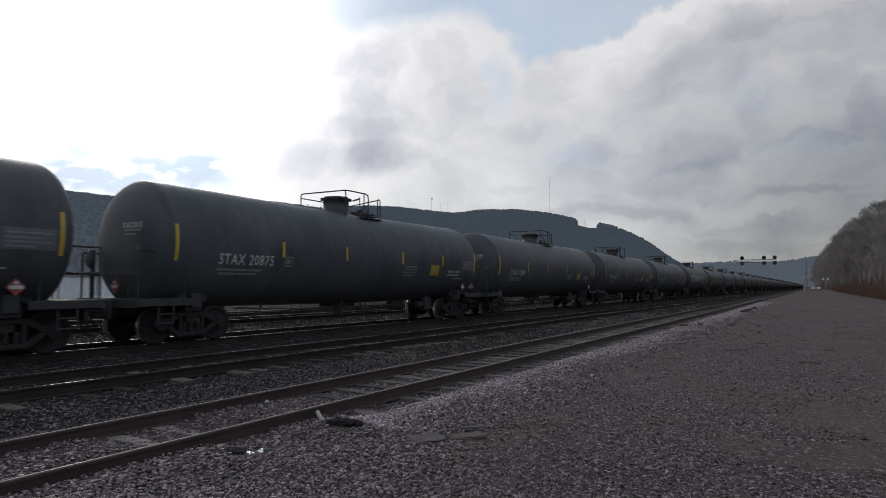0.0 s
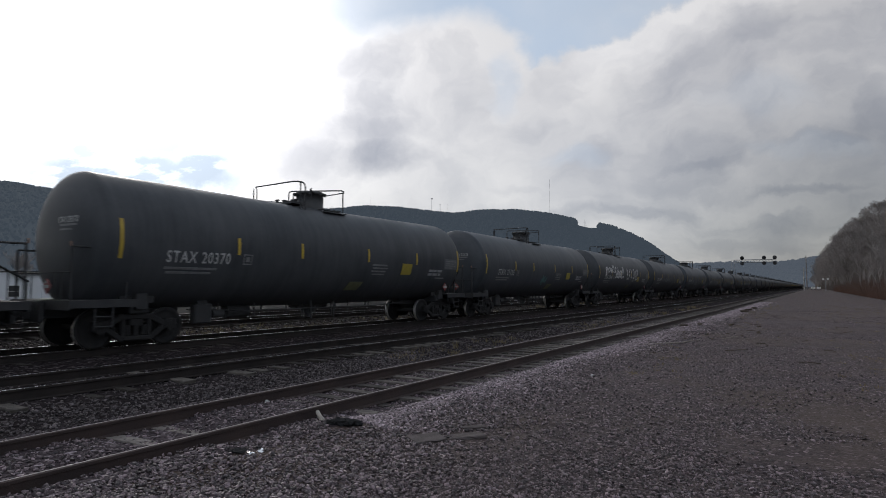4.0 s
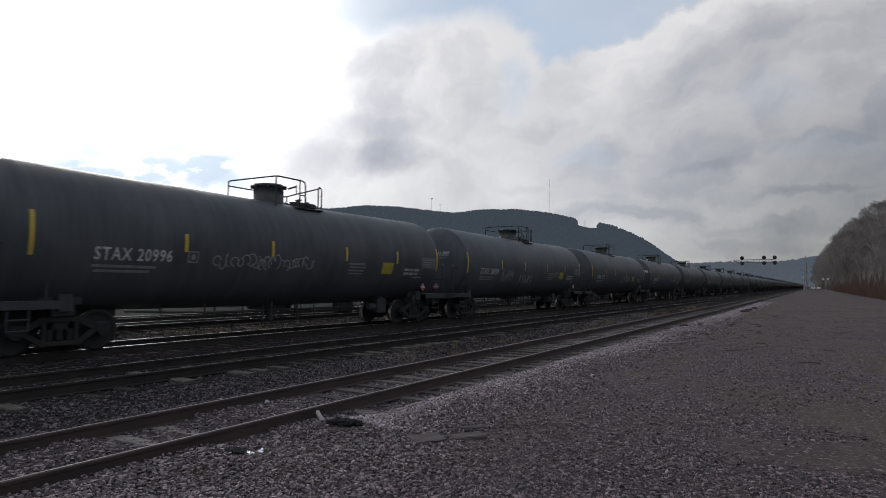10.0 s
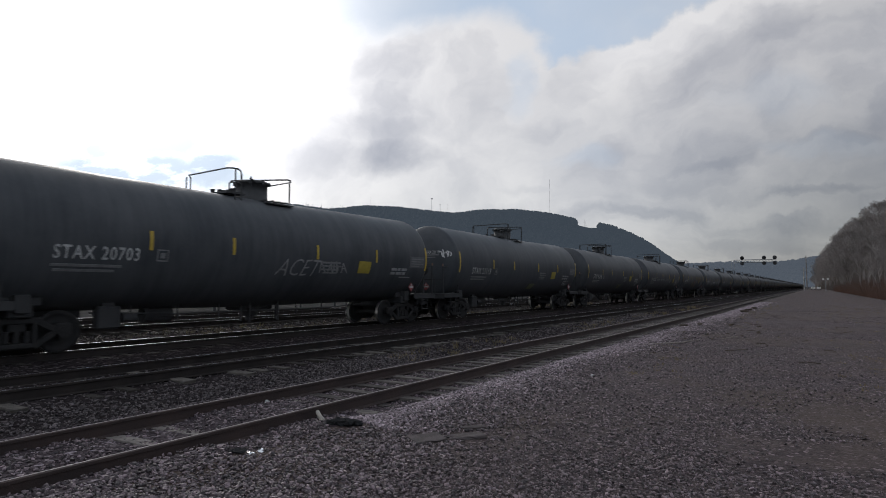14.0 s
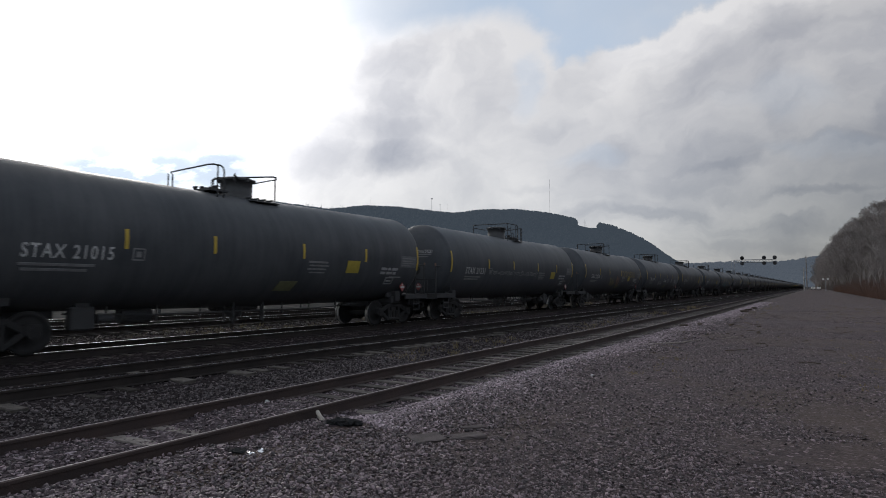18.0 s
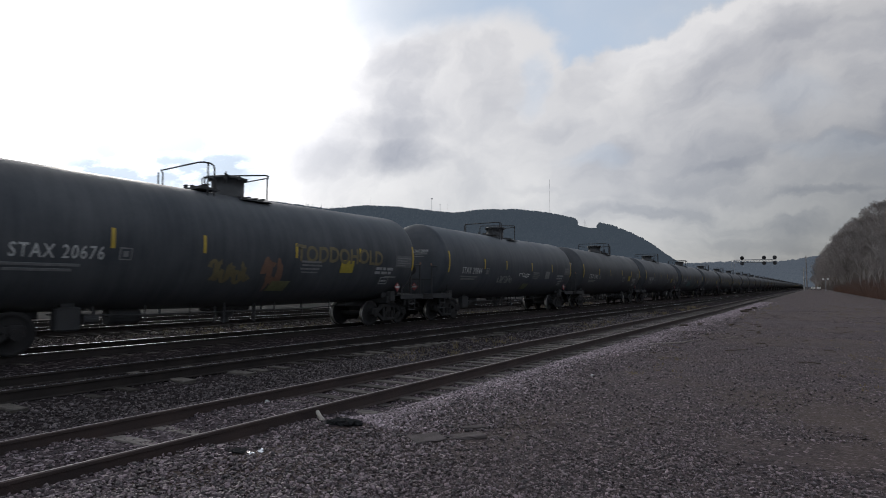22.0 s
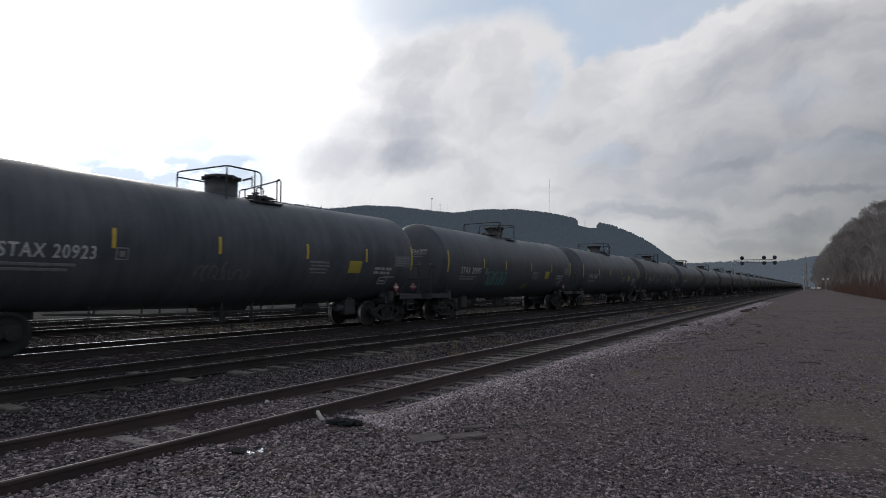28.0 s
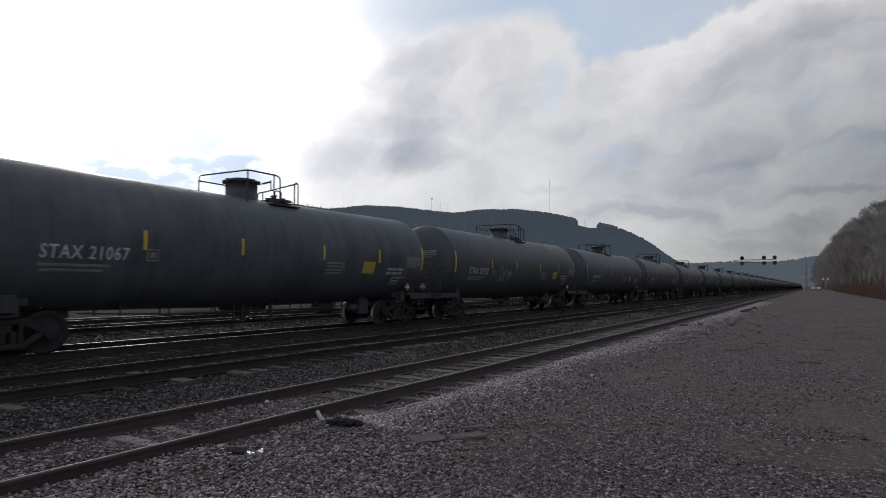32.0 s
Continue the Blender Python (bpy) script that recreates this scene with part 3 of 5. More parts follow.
def tracks():
    rng = random.Random(3)
    ties = [tie_mesh(k) for k in range(6)]
    oily = [tie_mesh(k + 10) for k in range(4)]
    for me in ties:
        me.materials.append(TIE_WOOD)
    for me in oily:
        me.materials.append(TIE_DARK)
    bare_ties = [tie_mesh(k + 30) for k in range(2)]
    greyed = [tie_mesh(k + 20) for k in range(4)]
    for me in greyed:
        me.materials.append(TIE_GREY)
    words = ["rusty little-used siding with half-buried wooden ties", "rust-brown running track on dark ballast", "main track under the tank train, shiny rail heads",
             "far yard track with bright rail heads", "outer yard track beside the paved yard"]
    for i, (x, z) in enumerate(TRACKS):
        t = thing("railway_track", pose(x, 0, z), words[i], "railway track", "yard tracks", "structure")
        verts, faces, shine = rail_mesh(-60, 1400, "rail")
        me = raw("rail", verts, faces, RAIL_RUST if i == 0 else RAIL_DARK)
        me.materials.append(RAIL_DULL if i < 1 else RAIL_SHINE)
        me.polygons.foreach_set("material_index", shine)
        for side in (-1, 1):
            part("rail", me, RAIL_RUST, t, "", pose(side * 0.752, 0, 0))
        top = -RAIL_H + 0.02
        first, last = ((6.75, 75) if i == 0 else (2, 70) if i == 1 else (4, 40))
        if i == 0:      # two ties lie bare in a dug-out bay
            for bay, y in enumerate((4.03, 4.61)):
                part("tie", bare_ties[bay], OLD_TIE, t, "pale weathered wooden tie", pose(-0.05, y, top - 0.010, rng.uniform(-5, -3), 0, 5))
        y = first
        while y < last:
            ob = part("tie", ties[rng.randrange(6)] if i == 0 else greyed[rng.randrange(4)] if i == 1 and rng.random() < 0.6 else oily[rng.randrange(4)], TIE_WOOD, t)
            lift = -0.008 if i != 1 else rng.choice((0.008, 0.0, -0.006, -0.018, -0.035, -0.05))
            ob.matrix_basis = pose(rng.uniform(-0.10, 0.10) + (0.02 if i == 1 else 0.0), y, top + lift + rng.uniform(-0.016, 0.010), 0, rng.uniform(-0.4, 0.4), rng.uniform(-1.5, 1.5))
            y += rng.uniform(0.50, 0.60)
        bm_verts, bm_faces = [], []
        while y < 330:
            b = len(bm_verts)
            for sx, sy, sz in [(-1.3, -.11, -.18), (1.3, -.11, -.18), (1.3, .11, -.18), (-1.3, .11, -.18), (-1.3, -.11, 0), (1.3, -.11, 0), (1.3, .11, 0), (-1.3, .11, 0)]:
                bm_verts.append((sx, y + sy, top + sz))
            bm_faces += [tuple(b + k for k in q) for q in ((4, 5, 6, 7), (0, 1, 5, 4), (1, 2, 6, 5), (2, 3, 7, 6), (3, 0, 4, 7))]
            y += 0.55
        tagged(part("far_ties", raw("far_ties", bm_verts, bm_faces, TIE_WOOD if i == 0 else TIE_DARK), TIE_WOOD, t), "", "", "", "stuff")


# ---- the tank cars ----
CAR = 18.0            # from coupler to coupler
TANK_R, TANK_Z, TANK_HALF = 1.718, 2.554, 8.22
HEAD, KNUCKLE, TANK_BACK = 0.60, 0.66, 0.12      # depth and fullness of the tank heads; the tank sits a little to the front
TRUCK = 6.85
RISE = 0.096            # the tank and its platforms sit this much higher on the running gear
WHEEL_R = 0.457
AXLES = (-TRUCK - 0.89, -TRUCK + 0.89, TRUCK - 0.89, TRUCK + 0.89)


def run(t):
    """How far the train has come, slowing a little."""
    surge = float(np.interp(t, (0.0, 0.5, 1.2, 25.5, 27.5, 28.05, 28.45, 31.0, 32.0), (0.14, 0.07, 0.0, 0.0, 0.28, 0.28, 0.0, 0.0, 0.13)))
    return 9.4952 * t - 0.023541 * t ** 2 + 0.0011065 * t ** 3 - 3.3994e-05 * t ** 4 + 3.581e-07 * t ** 5 + surge


def car_at(i):
    return 16.70 + CAR * i


def sag(y):
    """The tank's two halves fall a little towards the middle of the car."""
    return 0.065 * min(abs(y), 7.7) / 7.7


def tank_mesh():
    prof = []
    for k in range(13):
        a = math.pi / 2 * k / 12
        prof.append((-TANK_HALF + HEAD * (1 - math.sin(a)), max(TANK_R * math.cos(a) ** KNUCKLE, 0.02) if k < 12 else 0.02))
    prof = prof[::-1]
    body = [(-y, r) for y, r in prof[::-1]]
    bm = lathe(bmesh.new(), prof + [(-4.0, TANK_R), (0.0, TANK_R), (4.0, TANK_R)] + body, 56)
    for v in bm.verts:
        v.co.z += TANK_Z + sag(v.co.y)
        v.co.y -= TANK_BACK
    return bm


def wrap(me, lift=0.012):
    """Bends a flat mesh in the y-z plane round the tank's near side."""
    for v in me.vertices:
        up = TANK_Z + sag(v.co.y + TANK_BACK)
        a = (v.co.z + RISE - up) / TANK_R
        r = TANK_R + lift + v.co.x
        v.co = (r * math.cos(a), v.co.y, up + r * math.sin(a))
    me.update()
    return me


def patch(y0, y1, z0, z1, lift=0.008, lean=0.0):
    """A thin plate laid on the tank's side."""
    n = max(2, int(abs(z1 - z0) / 0.12) + 1)
    verts, faces = [], []
    for k in range(n + 1):
        z = z0 + (z1 - z0) * k / n
        s = lean * (k / n - 0.5)
        verts += [(0, y0 + s, z), (0, y1 + s, z), (-0.02, y0 + s, z), (-0.02, y1 + s, z)]
    for k in range(n):
        b = 4 * k
        faces += [(b, b + 1, b + 5, b + 4), (b, b + 4, b + 6, b + 2), (b + 1, b + 3, b + 7, b + 5)]
    faces += [(0, 2, 3, 1), (4 * n, 4 * n + 1, 4 * n + 3, 4 * n + 2)]
    me = bpy.data.meshes.new("plate")
    me.from_pydata(verts, [], faces)
    return wrap(me, lift)


def lettering(words, y0, y1, z0, z1, material, name, thick=0.012, slant=0.0, wobble=0.0, seed=1, flat=False, spaced=1.0):
    """Letters of the built-in font stretched into a box on the tank's side."""
    curve = bpy.data.curves.new(name, "FONT")
    curve.body = words
    curve.offset = thick
    curve.resolution_u = 3
    curve.space_character = spaced
    tmp = bpy.data.objects.new(name, curve)
    me = bpy.data.meshes.new_from_object(tmp)
    bpy.data.objects.remove(tmp)
    bpy.data.curves.remove(curve)
    xs = [v.co.x for v in me.vertices]
    ys = [v.co.y for v in me.vertices]
    x0, x1, b0, b1 = min(xs), max(xs), min(ys), max(ys)
    rng = random.Random(seed)
    ph = rng.uniform(0, 6)
    for v in me.vertices:
        u, w = (v.co.x - x0) / (x1 - x0), (v.co.y - b0) / (b1 - b0)
        rise = wobble * math.sin(u * 17 + ph) * 0.5 + wobble * math.sin(u * 41 + ph) * 0.25
        v.co = (0, y0 + (y1 - y0) * u + slant * w, z0 + (z1 - z0) * w + rise)
    # cut into narrow bands, so that the letters can bend with the tank
    bm = bmesh.new()
    bm.from_mesh(me)
    bands = max(2, int((z1 - z0) / 0.09)) if not flat else 3
    for k in range(1, bands):
        bmesh.ops.bisect_plane(bm, geom=bm.verts[:] + bm.edges[:] + bm.faces[:], plane_co=(0, 0, z0 + (z1 - z0) * k / bands), plane_no=(0, 0, 1))
    bm.to_mesh(me)
    bm.free()
    if not flat:
        wrap(me, 0.012)
    me.materials.append(material)
    return me


def on_head(me, x0, x1, z0, z1):
    """Lays a flat unit mesh on the tank's leading head."""
    for v in me.vertices:
        x, z = x0 + (x1 - x0) * v.co.y, z0 + (z1 - z0) * v.co.z + RISE
        r = min(math.hypot(x, z - TANK_Z - sag(TANK_HALF)) / TANK_R, 0.999)
        v.co = (x, -TANK_HALF - TANK_BACK + HEAD * (1 - math.sqrt(1 - r ** (2 / KNUCKLE))) - 0.014, z)
    me.update()
    return me


def spray(y0, y1, z0, z1, seed, thick=0.022, strokes=16, flat=False):
    """Loops of spray paint: bent ribbons on the tank's side."""
    rng = random.Random(seed)
    verts, faces = [], []
    for k in range(strokes):
        cy = y0 + (y1 - y0) * (k + 0.5) / strokes
        half = (y1 - y0) / strokes * rng.uniform(0.5, 1.0)
        cz = (z0 + z1) / 2 + (z1 - z0) * rng.uniform(-0.15, 0.15)
        tall = (z1 - z0) / 2 * rng.uniform(0.5, 1.0)
        a0, turn = rng.uniform(0, 6.28), rng.choice((-1, 1)) * rng.uniform(2.4, 5.5)
        b = len(verts)
        for j in range(11):
            a = a0 + turn * j / 10
            w = thick * rng.uniform(0.7, 1.2)
            for d in (-w, w):
                verts.append((0, cy + (half + d) * math.cos(a), cz + (tall + d) * math.sin(a)))
        faces += [(b + 2 * j, b + 2 * j + 1, b + 2 * j + 3, b + 2 * j + 2) for j in range(10)]
    me = bpy.data.meshes.new("spray")
    me.from_pydata(verts, [], faces)
    return me if flat else wrap(me, 0.010)


def slashes(y0, y1, z0, z1, seed, thick=0.02, letters=5):
    """Angular spray letters: a few straight strokes for each."""
    rng = random.Random(seed)
    verts, faces = [], []
    wide = (y1 - y0) / letters
    for k in range(letters):
        left = y0 + wide * k
        knots = [(left + wide * rng.choice((0.05, 0.45, 0.85)), z0 + (z1 - z0) * c + rng.uniform(-0.04, 0.04)) for c in rng.choice(((0, 1, 0, 0.5, 0.5), (1, 0, 0.5, 1, 0), (0, 1, 1, 0.5, 0), (1, 1, 0, 0, 0.6)))]
        for (ya, za), (yb, zb) in zip(knots, knots[1:]):
            long = max(math.hypot(yb - ya, zb - za), 0.01)
            py, pz = -(zb - za) / long * thick, (yb - ya) / long * thick
            b = len(verts)
            for j in range(5):
                y, z = ya + (yb - ya) * j / 4, za + (zb - za) * j / 4
                verts += [(0, y + py, z + pz), (0, y - py, z - pz)]
            faces += [(b + 2 * j, b + 2 * j + 1, b + 2 * j + 3, b + 2 * j + 2) for j in range(4)]
    me = bpy.data.meshes.new("slashes")
    me.from_pydata(verts, [], faces)
    return wrap(me, 0.010)


def wheel_mesh():
    return lathe(bmesh.new(), [(-0.07, 0.10), (-0.07, 0.30), (-0.055, 0.33), (-0.055, 0.38), (-0.07, 0.40), (-0.07, WHEEL_R), (0.03, WHEEL_R + 0.004), (0.045, WHEEL_R + 0.028),
                              (0.07, WHEEL_R + 0.028), (0.075, 0.40), (0.05, 0.38), (0.03, 0.30), (0.06, 0.14), (0.06, 0.10)], 28, "x")


def side_frame_mesh(side):
    """A cast side frame with its window openings, spring nest gap and journal ends."""
    bm = bmesh.new()
    x = side * 1.0
    for s in (-1, 1):
        box(bm, x, s * 0.89, 0.52, 0.20, 0.34, 0.26, 0.03)
        box(bm, x, s * 0.60, 0.60, 0.13, 0.46, 0.15, 0.02, Matrix.Rotation(-s * 0.50, 4, "X"))
        box(bm, x, s * 0.52, 0.30, 0.13, 0.50, 0.13, 0.02, Matrix.Rotation(s * 0.62, 4, "X"))
        box(bm, x, s * 0.33, 0.45, 0.15, 0.10, 0.52, 0.02)
    box(bm, x, 0, 0.73, 0.15, 0.95, 0.14, 0.03)
    box(bm, x, 0, 0.20, 0.17, 0.72, 0.12, 0.03)
    return bm


def spring_mesh(side):
    # a coil, turn on turn
    bm = lathe(bmesh.new(), [(0.26, 0.02)] + [(0.26 + 0.02 * k, 0.078 if k % 2 else 0.064) for k in range(14)] + [(0.52, 0.02)], 10, "z")
    bmesh.ops.translate(bm, verts=bm.verts, vec=(side * 1.0, 0, 0))
    return bm


class Shared:
    pass


G = Shared()


def fittings_near(flip):
    """Meshes of the top fittings; flip turns the car end for end."""
    s = -1 if flip else 1
    top = TANK_Z + TANK_R
    g = Shared()
    bm = lathe(bmesh.new(), [(top - 0.25, 0.49), (top + 0.06, 0.49), (top + 0.06, 0.485), (top + 0.49, 0.485), (top + 0.49, 0.535), (top + 0.55, 0.535), (top + 0.60, 0.43), (top + 0.62, 0.1)], 28, "z")
    for k in range(8):
        a = k * math.pi / 4
        box(bm, 0.53 * math.cos(a), 0.53 * math.sin(a), top + 0.51, 0.09, 0.09, 0.12, 0.01)
    if not flip:
        bmesh.ops.translate(bm, verts=bm.verts, vec=(0, -0.15, 0))
    g.dome = mesh_of(bm, "manway")
    bm = bmesh.new()
    y0, y1 = (-0.15, 0.95) if flip else (0.30, 1.50)
    for x in (-0.80, 0.80):
        box(bm, x, (y0 + y1) / 2, top - 0.17, 0.26, y1 - y0, 0.035)
    for k in range(4):      # bearers from side to side
        box(bm, 0, y0 + (y1 - y0) * (k + 0.5) / 4, top - 0.06, 1.5, 0.05, 0.05)
    box(bm, 0, s * 1.10, top + 0.02, 1.3, 0.66, 0.04)
    g.platform = mesh_of(bm, "platform")
    zr, z0 = top + 0.71, top - 0.10
    bm = bmesh.new()
    if not flip:
        pipe(bm, [(-1.05, -0.95, z0 - 0.15), (-1.05, -0.95, zr - 0.10), (-1.02, -0.95, zr - 0.02), (-0.9, -0.95, zr), (0.95, -0.75, zr), (1.05, -0.65, zr), (1.05, 0.34, zr), (1.05, 0.46, zr - 0.04), (1.05, 0.50, zr - 0.14), (1.05, 0.50, z0 - 0.15)], 0.024)
        rod(bm, (1.05, 0.25, z0 - 0.15), (1.05, 0.25, zr), 0.022)
        rod(bm, (-1.05, -0.92, zr - 0.16), (-1.05, 0.5, zr - 0.16), 0.022)
        rod(bm, (0.98, -0.7, z0 - 0.15), (0.98, -0.7, zr), 0.022)
        g.rail_a = mesh_of(bm, "handrail")
        bm = bmesh.new()
        pipe(bm, [(-0.85, 1.2, z0), (-0.85, 1.2, zr - 0.32), (-0.85, 1.28, zr - 0.26), (-0.75, 1.42, zr - 0.22), (0.85, 1.42, zr - 0.08), (0.85, 1.36, zr - 0.06), (0.85, 1.30, zr - 0.12), (0.85, 1.30, z0)], 0.024)
        rod(bm, (0.85, 1.46, z0), (0.85, 1.46, zr - 0.10), 0.022)
        rod(bm, (-0.85, 1.42, z0), (-0.85, 1.42, zr - 0.24), 0.022)
        g.rail_b = mesh_of(bm, "handrail")
    else:
        zl = zr - 0.04
        pipe(bm, [(-1.05, -1.50, z0 - 0.15), (-1.05, -1.50, zl - 0.08), (-1.05, -1.56, zl), (0.9, -1.65, zl), (1.05, -1.57, zl), (1.05, -1.36, zl), (1.05, -1.27, zl - 0.05), (1.05, -1.24, zl - 0.14), (1.05, -1.24, z0 - 0.15)], 0.024)
        rod(bm, (-1.05, -1.64, z0 - 0.15), (-1.05, -1.64, zl - 0.06), 0.022)
        rod(bm, (1.05, -1.45, z0 - 0.15), (1.05, -1.45, zl), 0.022)
        g.rail_a = mesh_of(bm, "handrail")
        bm = bmesh.new()
        pipe(bm, [(-0.85, -0.22, z0), (-0.85, -0.22, zr - 0.12), (-0.85, -0.16, zr - 0.03), (-0.80, -0.05, zr), (0.78, 0.80, zr), (0.85, 0.86, zr - 0.03), (0.85, 0.82, zr - 0.1), (0.85, 0.82, z0)], 0.024)
        rod(bm, (-0.6, 0.60, zr - 0.2), (0.85, 0.88, zr - 0.08), 0.02)
        g.rail_b = mesh_of(bm, "handrail")
    bm = bmesh.new()
    box(bm, 0.05, s * 1.1, top + 0.05, 1.1, 0.6, 0.06, 0.01)
    for k, (x, y, h, r) in enumerate([(0.25, 0.95, 0.20, 0.10), (-0.1, 1.05, 0.16, 0.09), (0.4, 1.2, 0.12, 0.07), (0.1, 1.3, 0.14, 0.06), (-0.35, 1.2, 0.2, 0.07)]):
        rod(bm, (x, s * y, top - 0.05), (x, s * y, top + h), r, r * 0.8, 10)
        box(bm, x, s * y, top + h, r * 2.6, r * 1.2, 0.04, 0.01)
    g.valves = mesh_of(bm, "valves")
    bm = bmesh.new()
    if flip:
        pipe(bm, [(0.5, -0.80, top), (0.5, -0.80, top + 0.32), (0.5, -0.88, top + 0.37), (0.5, -1.18, top + 0.37), (0.5, -1.25, top + 0.30), (0.5, -1.25, top)], 0.02)
    else:
        pipe(bm, [(0.5, 0.78, top), (0.5, 0.78, top + 0.30), (0.5, 0.84, top + 0.34), (0.5, 1.0, top + 0.34), (0.5, 1.05, top + 0.28), (0.5, 1.05, top)], 0.02)
    g.guard = mesh_of(bm, "valve_guard")
    bm = bmesh.new()
    rod(bm, (0.5, 0.25 * s, top + 0.48), (0.55, 0.52 * s, top + 0.58), 0.03)
    rod(bm, (0.6, 0.52 * s, top + 0.30), (0.6, 0.52 * s, top + 0.64), 0.018)
    g.latch = mesh_of(bm, "latch")
    # brake gear under one end
    e = -1 if flip else 1
    bm = bmesh.new()
    rod(bm, (0.25, e * 2.9, 0.72), (0.25, e * 3.7, 0.72), 0.20, None, 14)
    box(bm, 0.25, e * 3.3, 0.95, 0.10, 0.5, 0.26)
    g.reservoir = mesh_of(bm, "air_reservoir")
    bm = bmesh.new()
    box(bm, 0.75, e * 4.85, 0.72, 0.28, 0.55, 0.55, 0.04)
    rod(bm, (0.75, e * 4.5, 0.70), (0.75, e * 4.15, 0.70), 0.12, None, 12)
    box(bm, 0.75, e * 4.85, 1.03, 0.12, 0.3, 0.2)
    g.cylinder = mesh_of(bm, "brake_cylinder")
    for me in (g.dome, g.platform):
        me.materials.append(FITTING_GREY)
    for me in (g.rail_a, g.rail_b, g.valves, g.guard, g.latch, g.reservoir, g.cylinder):
        me.materials.append(STEEL_BLACK)
    return g


def build_shared():
    G.tank = mesh_of(tank_mesh(), "tank")
    G.tank.materials.append(TANK_BLACK)
    G.fit = {False: fittings_near(False), True: fittings_near(True)}
    # saddle over each truck
    bm = bmesh.new()
    box(bm, 0, 0, 0.95, 2.3, 0.5, 0.30, 0.03)
    box(bm, 0, 0, 1.10, 2.5, 0.30, 0.40, 0.02)
    for x in (-1.0, 1.0):
        box(bm, x * 0.98, 0, 1.32, 0.10, 0.9, 0.55, 0.02)
    G.saddle = mesh_of(bm, "saddle")
    # stub sill
    bm = bmesh.new()
    box(bm, 0, 0, 0.90, 0.42, 3.6, 0.36, 0.02)
    box(bm, 0, 1.72, 0.90, 0.9, 0.12, 0.5, 0.02)
    G.sill = mesh_of(bm, "stub_sill")
    # end platform
    bm = bmesh.new()
    box(bm, 0, 0, 1.04, 2.9, 1.55, 0.06, 0.008)
    box(bm, 1.44, 0, 0.97, 0.05, 1.55, 0.16)
    box(bm, -1.44, 0, 0.97, 0.05, 1.55, 0.16)
    box(bm, 0, 0.76, 0.95, 2.9, 0.06, 0.20)
    G.deck = mesh_of(bm, "end_platform")
    # end railing: posts and top rail at the outer edge
    bm = bmesh.new()
    for x in (-1.35, 1.35):
        rod(bm, (x, 0.70, 1.05), (x, 0.70, 2.28), 0.028)
    for x in (-0.9, -0.6, 0.55):
        rod(bm, (x, 0.70, 1.05), (x, 0.70, 1.7), 0.014)
    pipe(bm, [(1.35, -0.55, 1.05), (1.35, -0.55, 2.22), (1.35, -0.48, 2.28), (1.35, 0.70, 2.28)], 0.024)
    pipe(bm, [(-1.35, -0.55, 1.05), (-1.35, -0.55, 2.22), (-1.35, -0.48, 2.28), (-1.35, 0.70, 2.28)], 0.024)
    rod(bm, (-1.35, 0.70, 1.7), (1.35, 0.70, 1.7), 0.014)
    G.end_rail = mesh_of(bm, "end_railing")
    bm = bmesh.new()
    box(bm, 0, 0, 0, 0.06, 0.03, 0.11, 0.004)
    G.marker = mesh_of(bm, "end_marker")
    G.marker.materials.append(SPRAY_ORANGE)
    # hand brake stand
    bm = bmesh.new()
    box(bm, 0.9, 0.66, 1.70, 0.09, 0.10, 1.3, 0.015)
    lathe_bm = lathe(bmesh.new(), [(0.71, 0.03), (0.71, 0.21), (0.73, 0.23), (0.75, 0.21), (0.73, 0.03)], 18)
    tmp = mesh_of(lathe_bm, "wheel")
    tmp.transform(Matrix.Translation((0.9, 0, 2.1)))
    bm.from_mesh(tmp)
    G.brake = mesh_of(bm, "hand_brake")
    # side ladder and steps at the end
    bm = bmesh.new()
    for y in (-0.62, -0.22):
        rod(bm, (1.44, y, 0.42), (1.44, y, 1.05), 0.02)
    for z in (0.45, 0.68):
        rod(bm, (1.44, -0.62, z), (1.44, -0.22, z), 0.018)
    G.steps = mesh_of(bm, "sill_step")
    # coupler with air hose
    bm = bmesh.new()
    box(bm, 0, 0.20, 0.84, 0.20, 0.75, 0.18, 0.03)
    box(bm, 0.06, 0.62, 0.84, 0.34, 0.30, 0.28, 0.06)
    box(bm, -0.14, 0.70, 0.84, 0.10, 0.22, 0.26, 0.04)
    pipe(bm, [(0.35, 0.10, 0.78), (0.36, 0.35, 0.66), (0.30, 0.55, 0.45), (0.22, 0.72, 0.42)], 0.03)
    G.coupler = mesh_of(bm, "coupler")
    # cut lever
    bm = bmesh.new()
    pipe(bm, [(1.3, 0.35, 0.62), (1.3, 0.35, 0.82), (0.3, 0.4, 0.95), (0.1, 0.45, 1.0)], 0.016)
    G.lever = mesh_of(bm, "cut_lever")
    # bottom outlet and its guard
    bm = bmesh.new()
    rod(bm, (0, 0, 0.55), (0, 0, 1.05), 0.24, 0.34, 16)
    box(bm, 0, 0, 0.85, 0.5, 1.5, 0.22, 0.05)
    rod(bm, (0, 0, 0.40), (0, 0, 0.55), 0.12, None, 12)
    for y in (-0.55, 0.55):
        rod(bm, (0.7, y, 0.40), (0.7, y, 1.35), 0.03)
        rod(bm, (0.45, y * 1.25, 0.42), (0.45, y * 1.25, 1.35), 0.03)
    G.outlet = mesh_of(bm, "bottom_outlet")
    bm = bmesh.new()
    pipe(bm, [(0.62, -5.2, 0.84), (0.62, -3.0, 0.74), (0.62, 3.0, 0.74), (0.62, 5.2, 0.84)], 0.022)
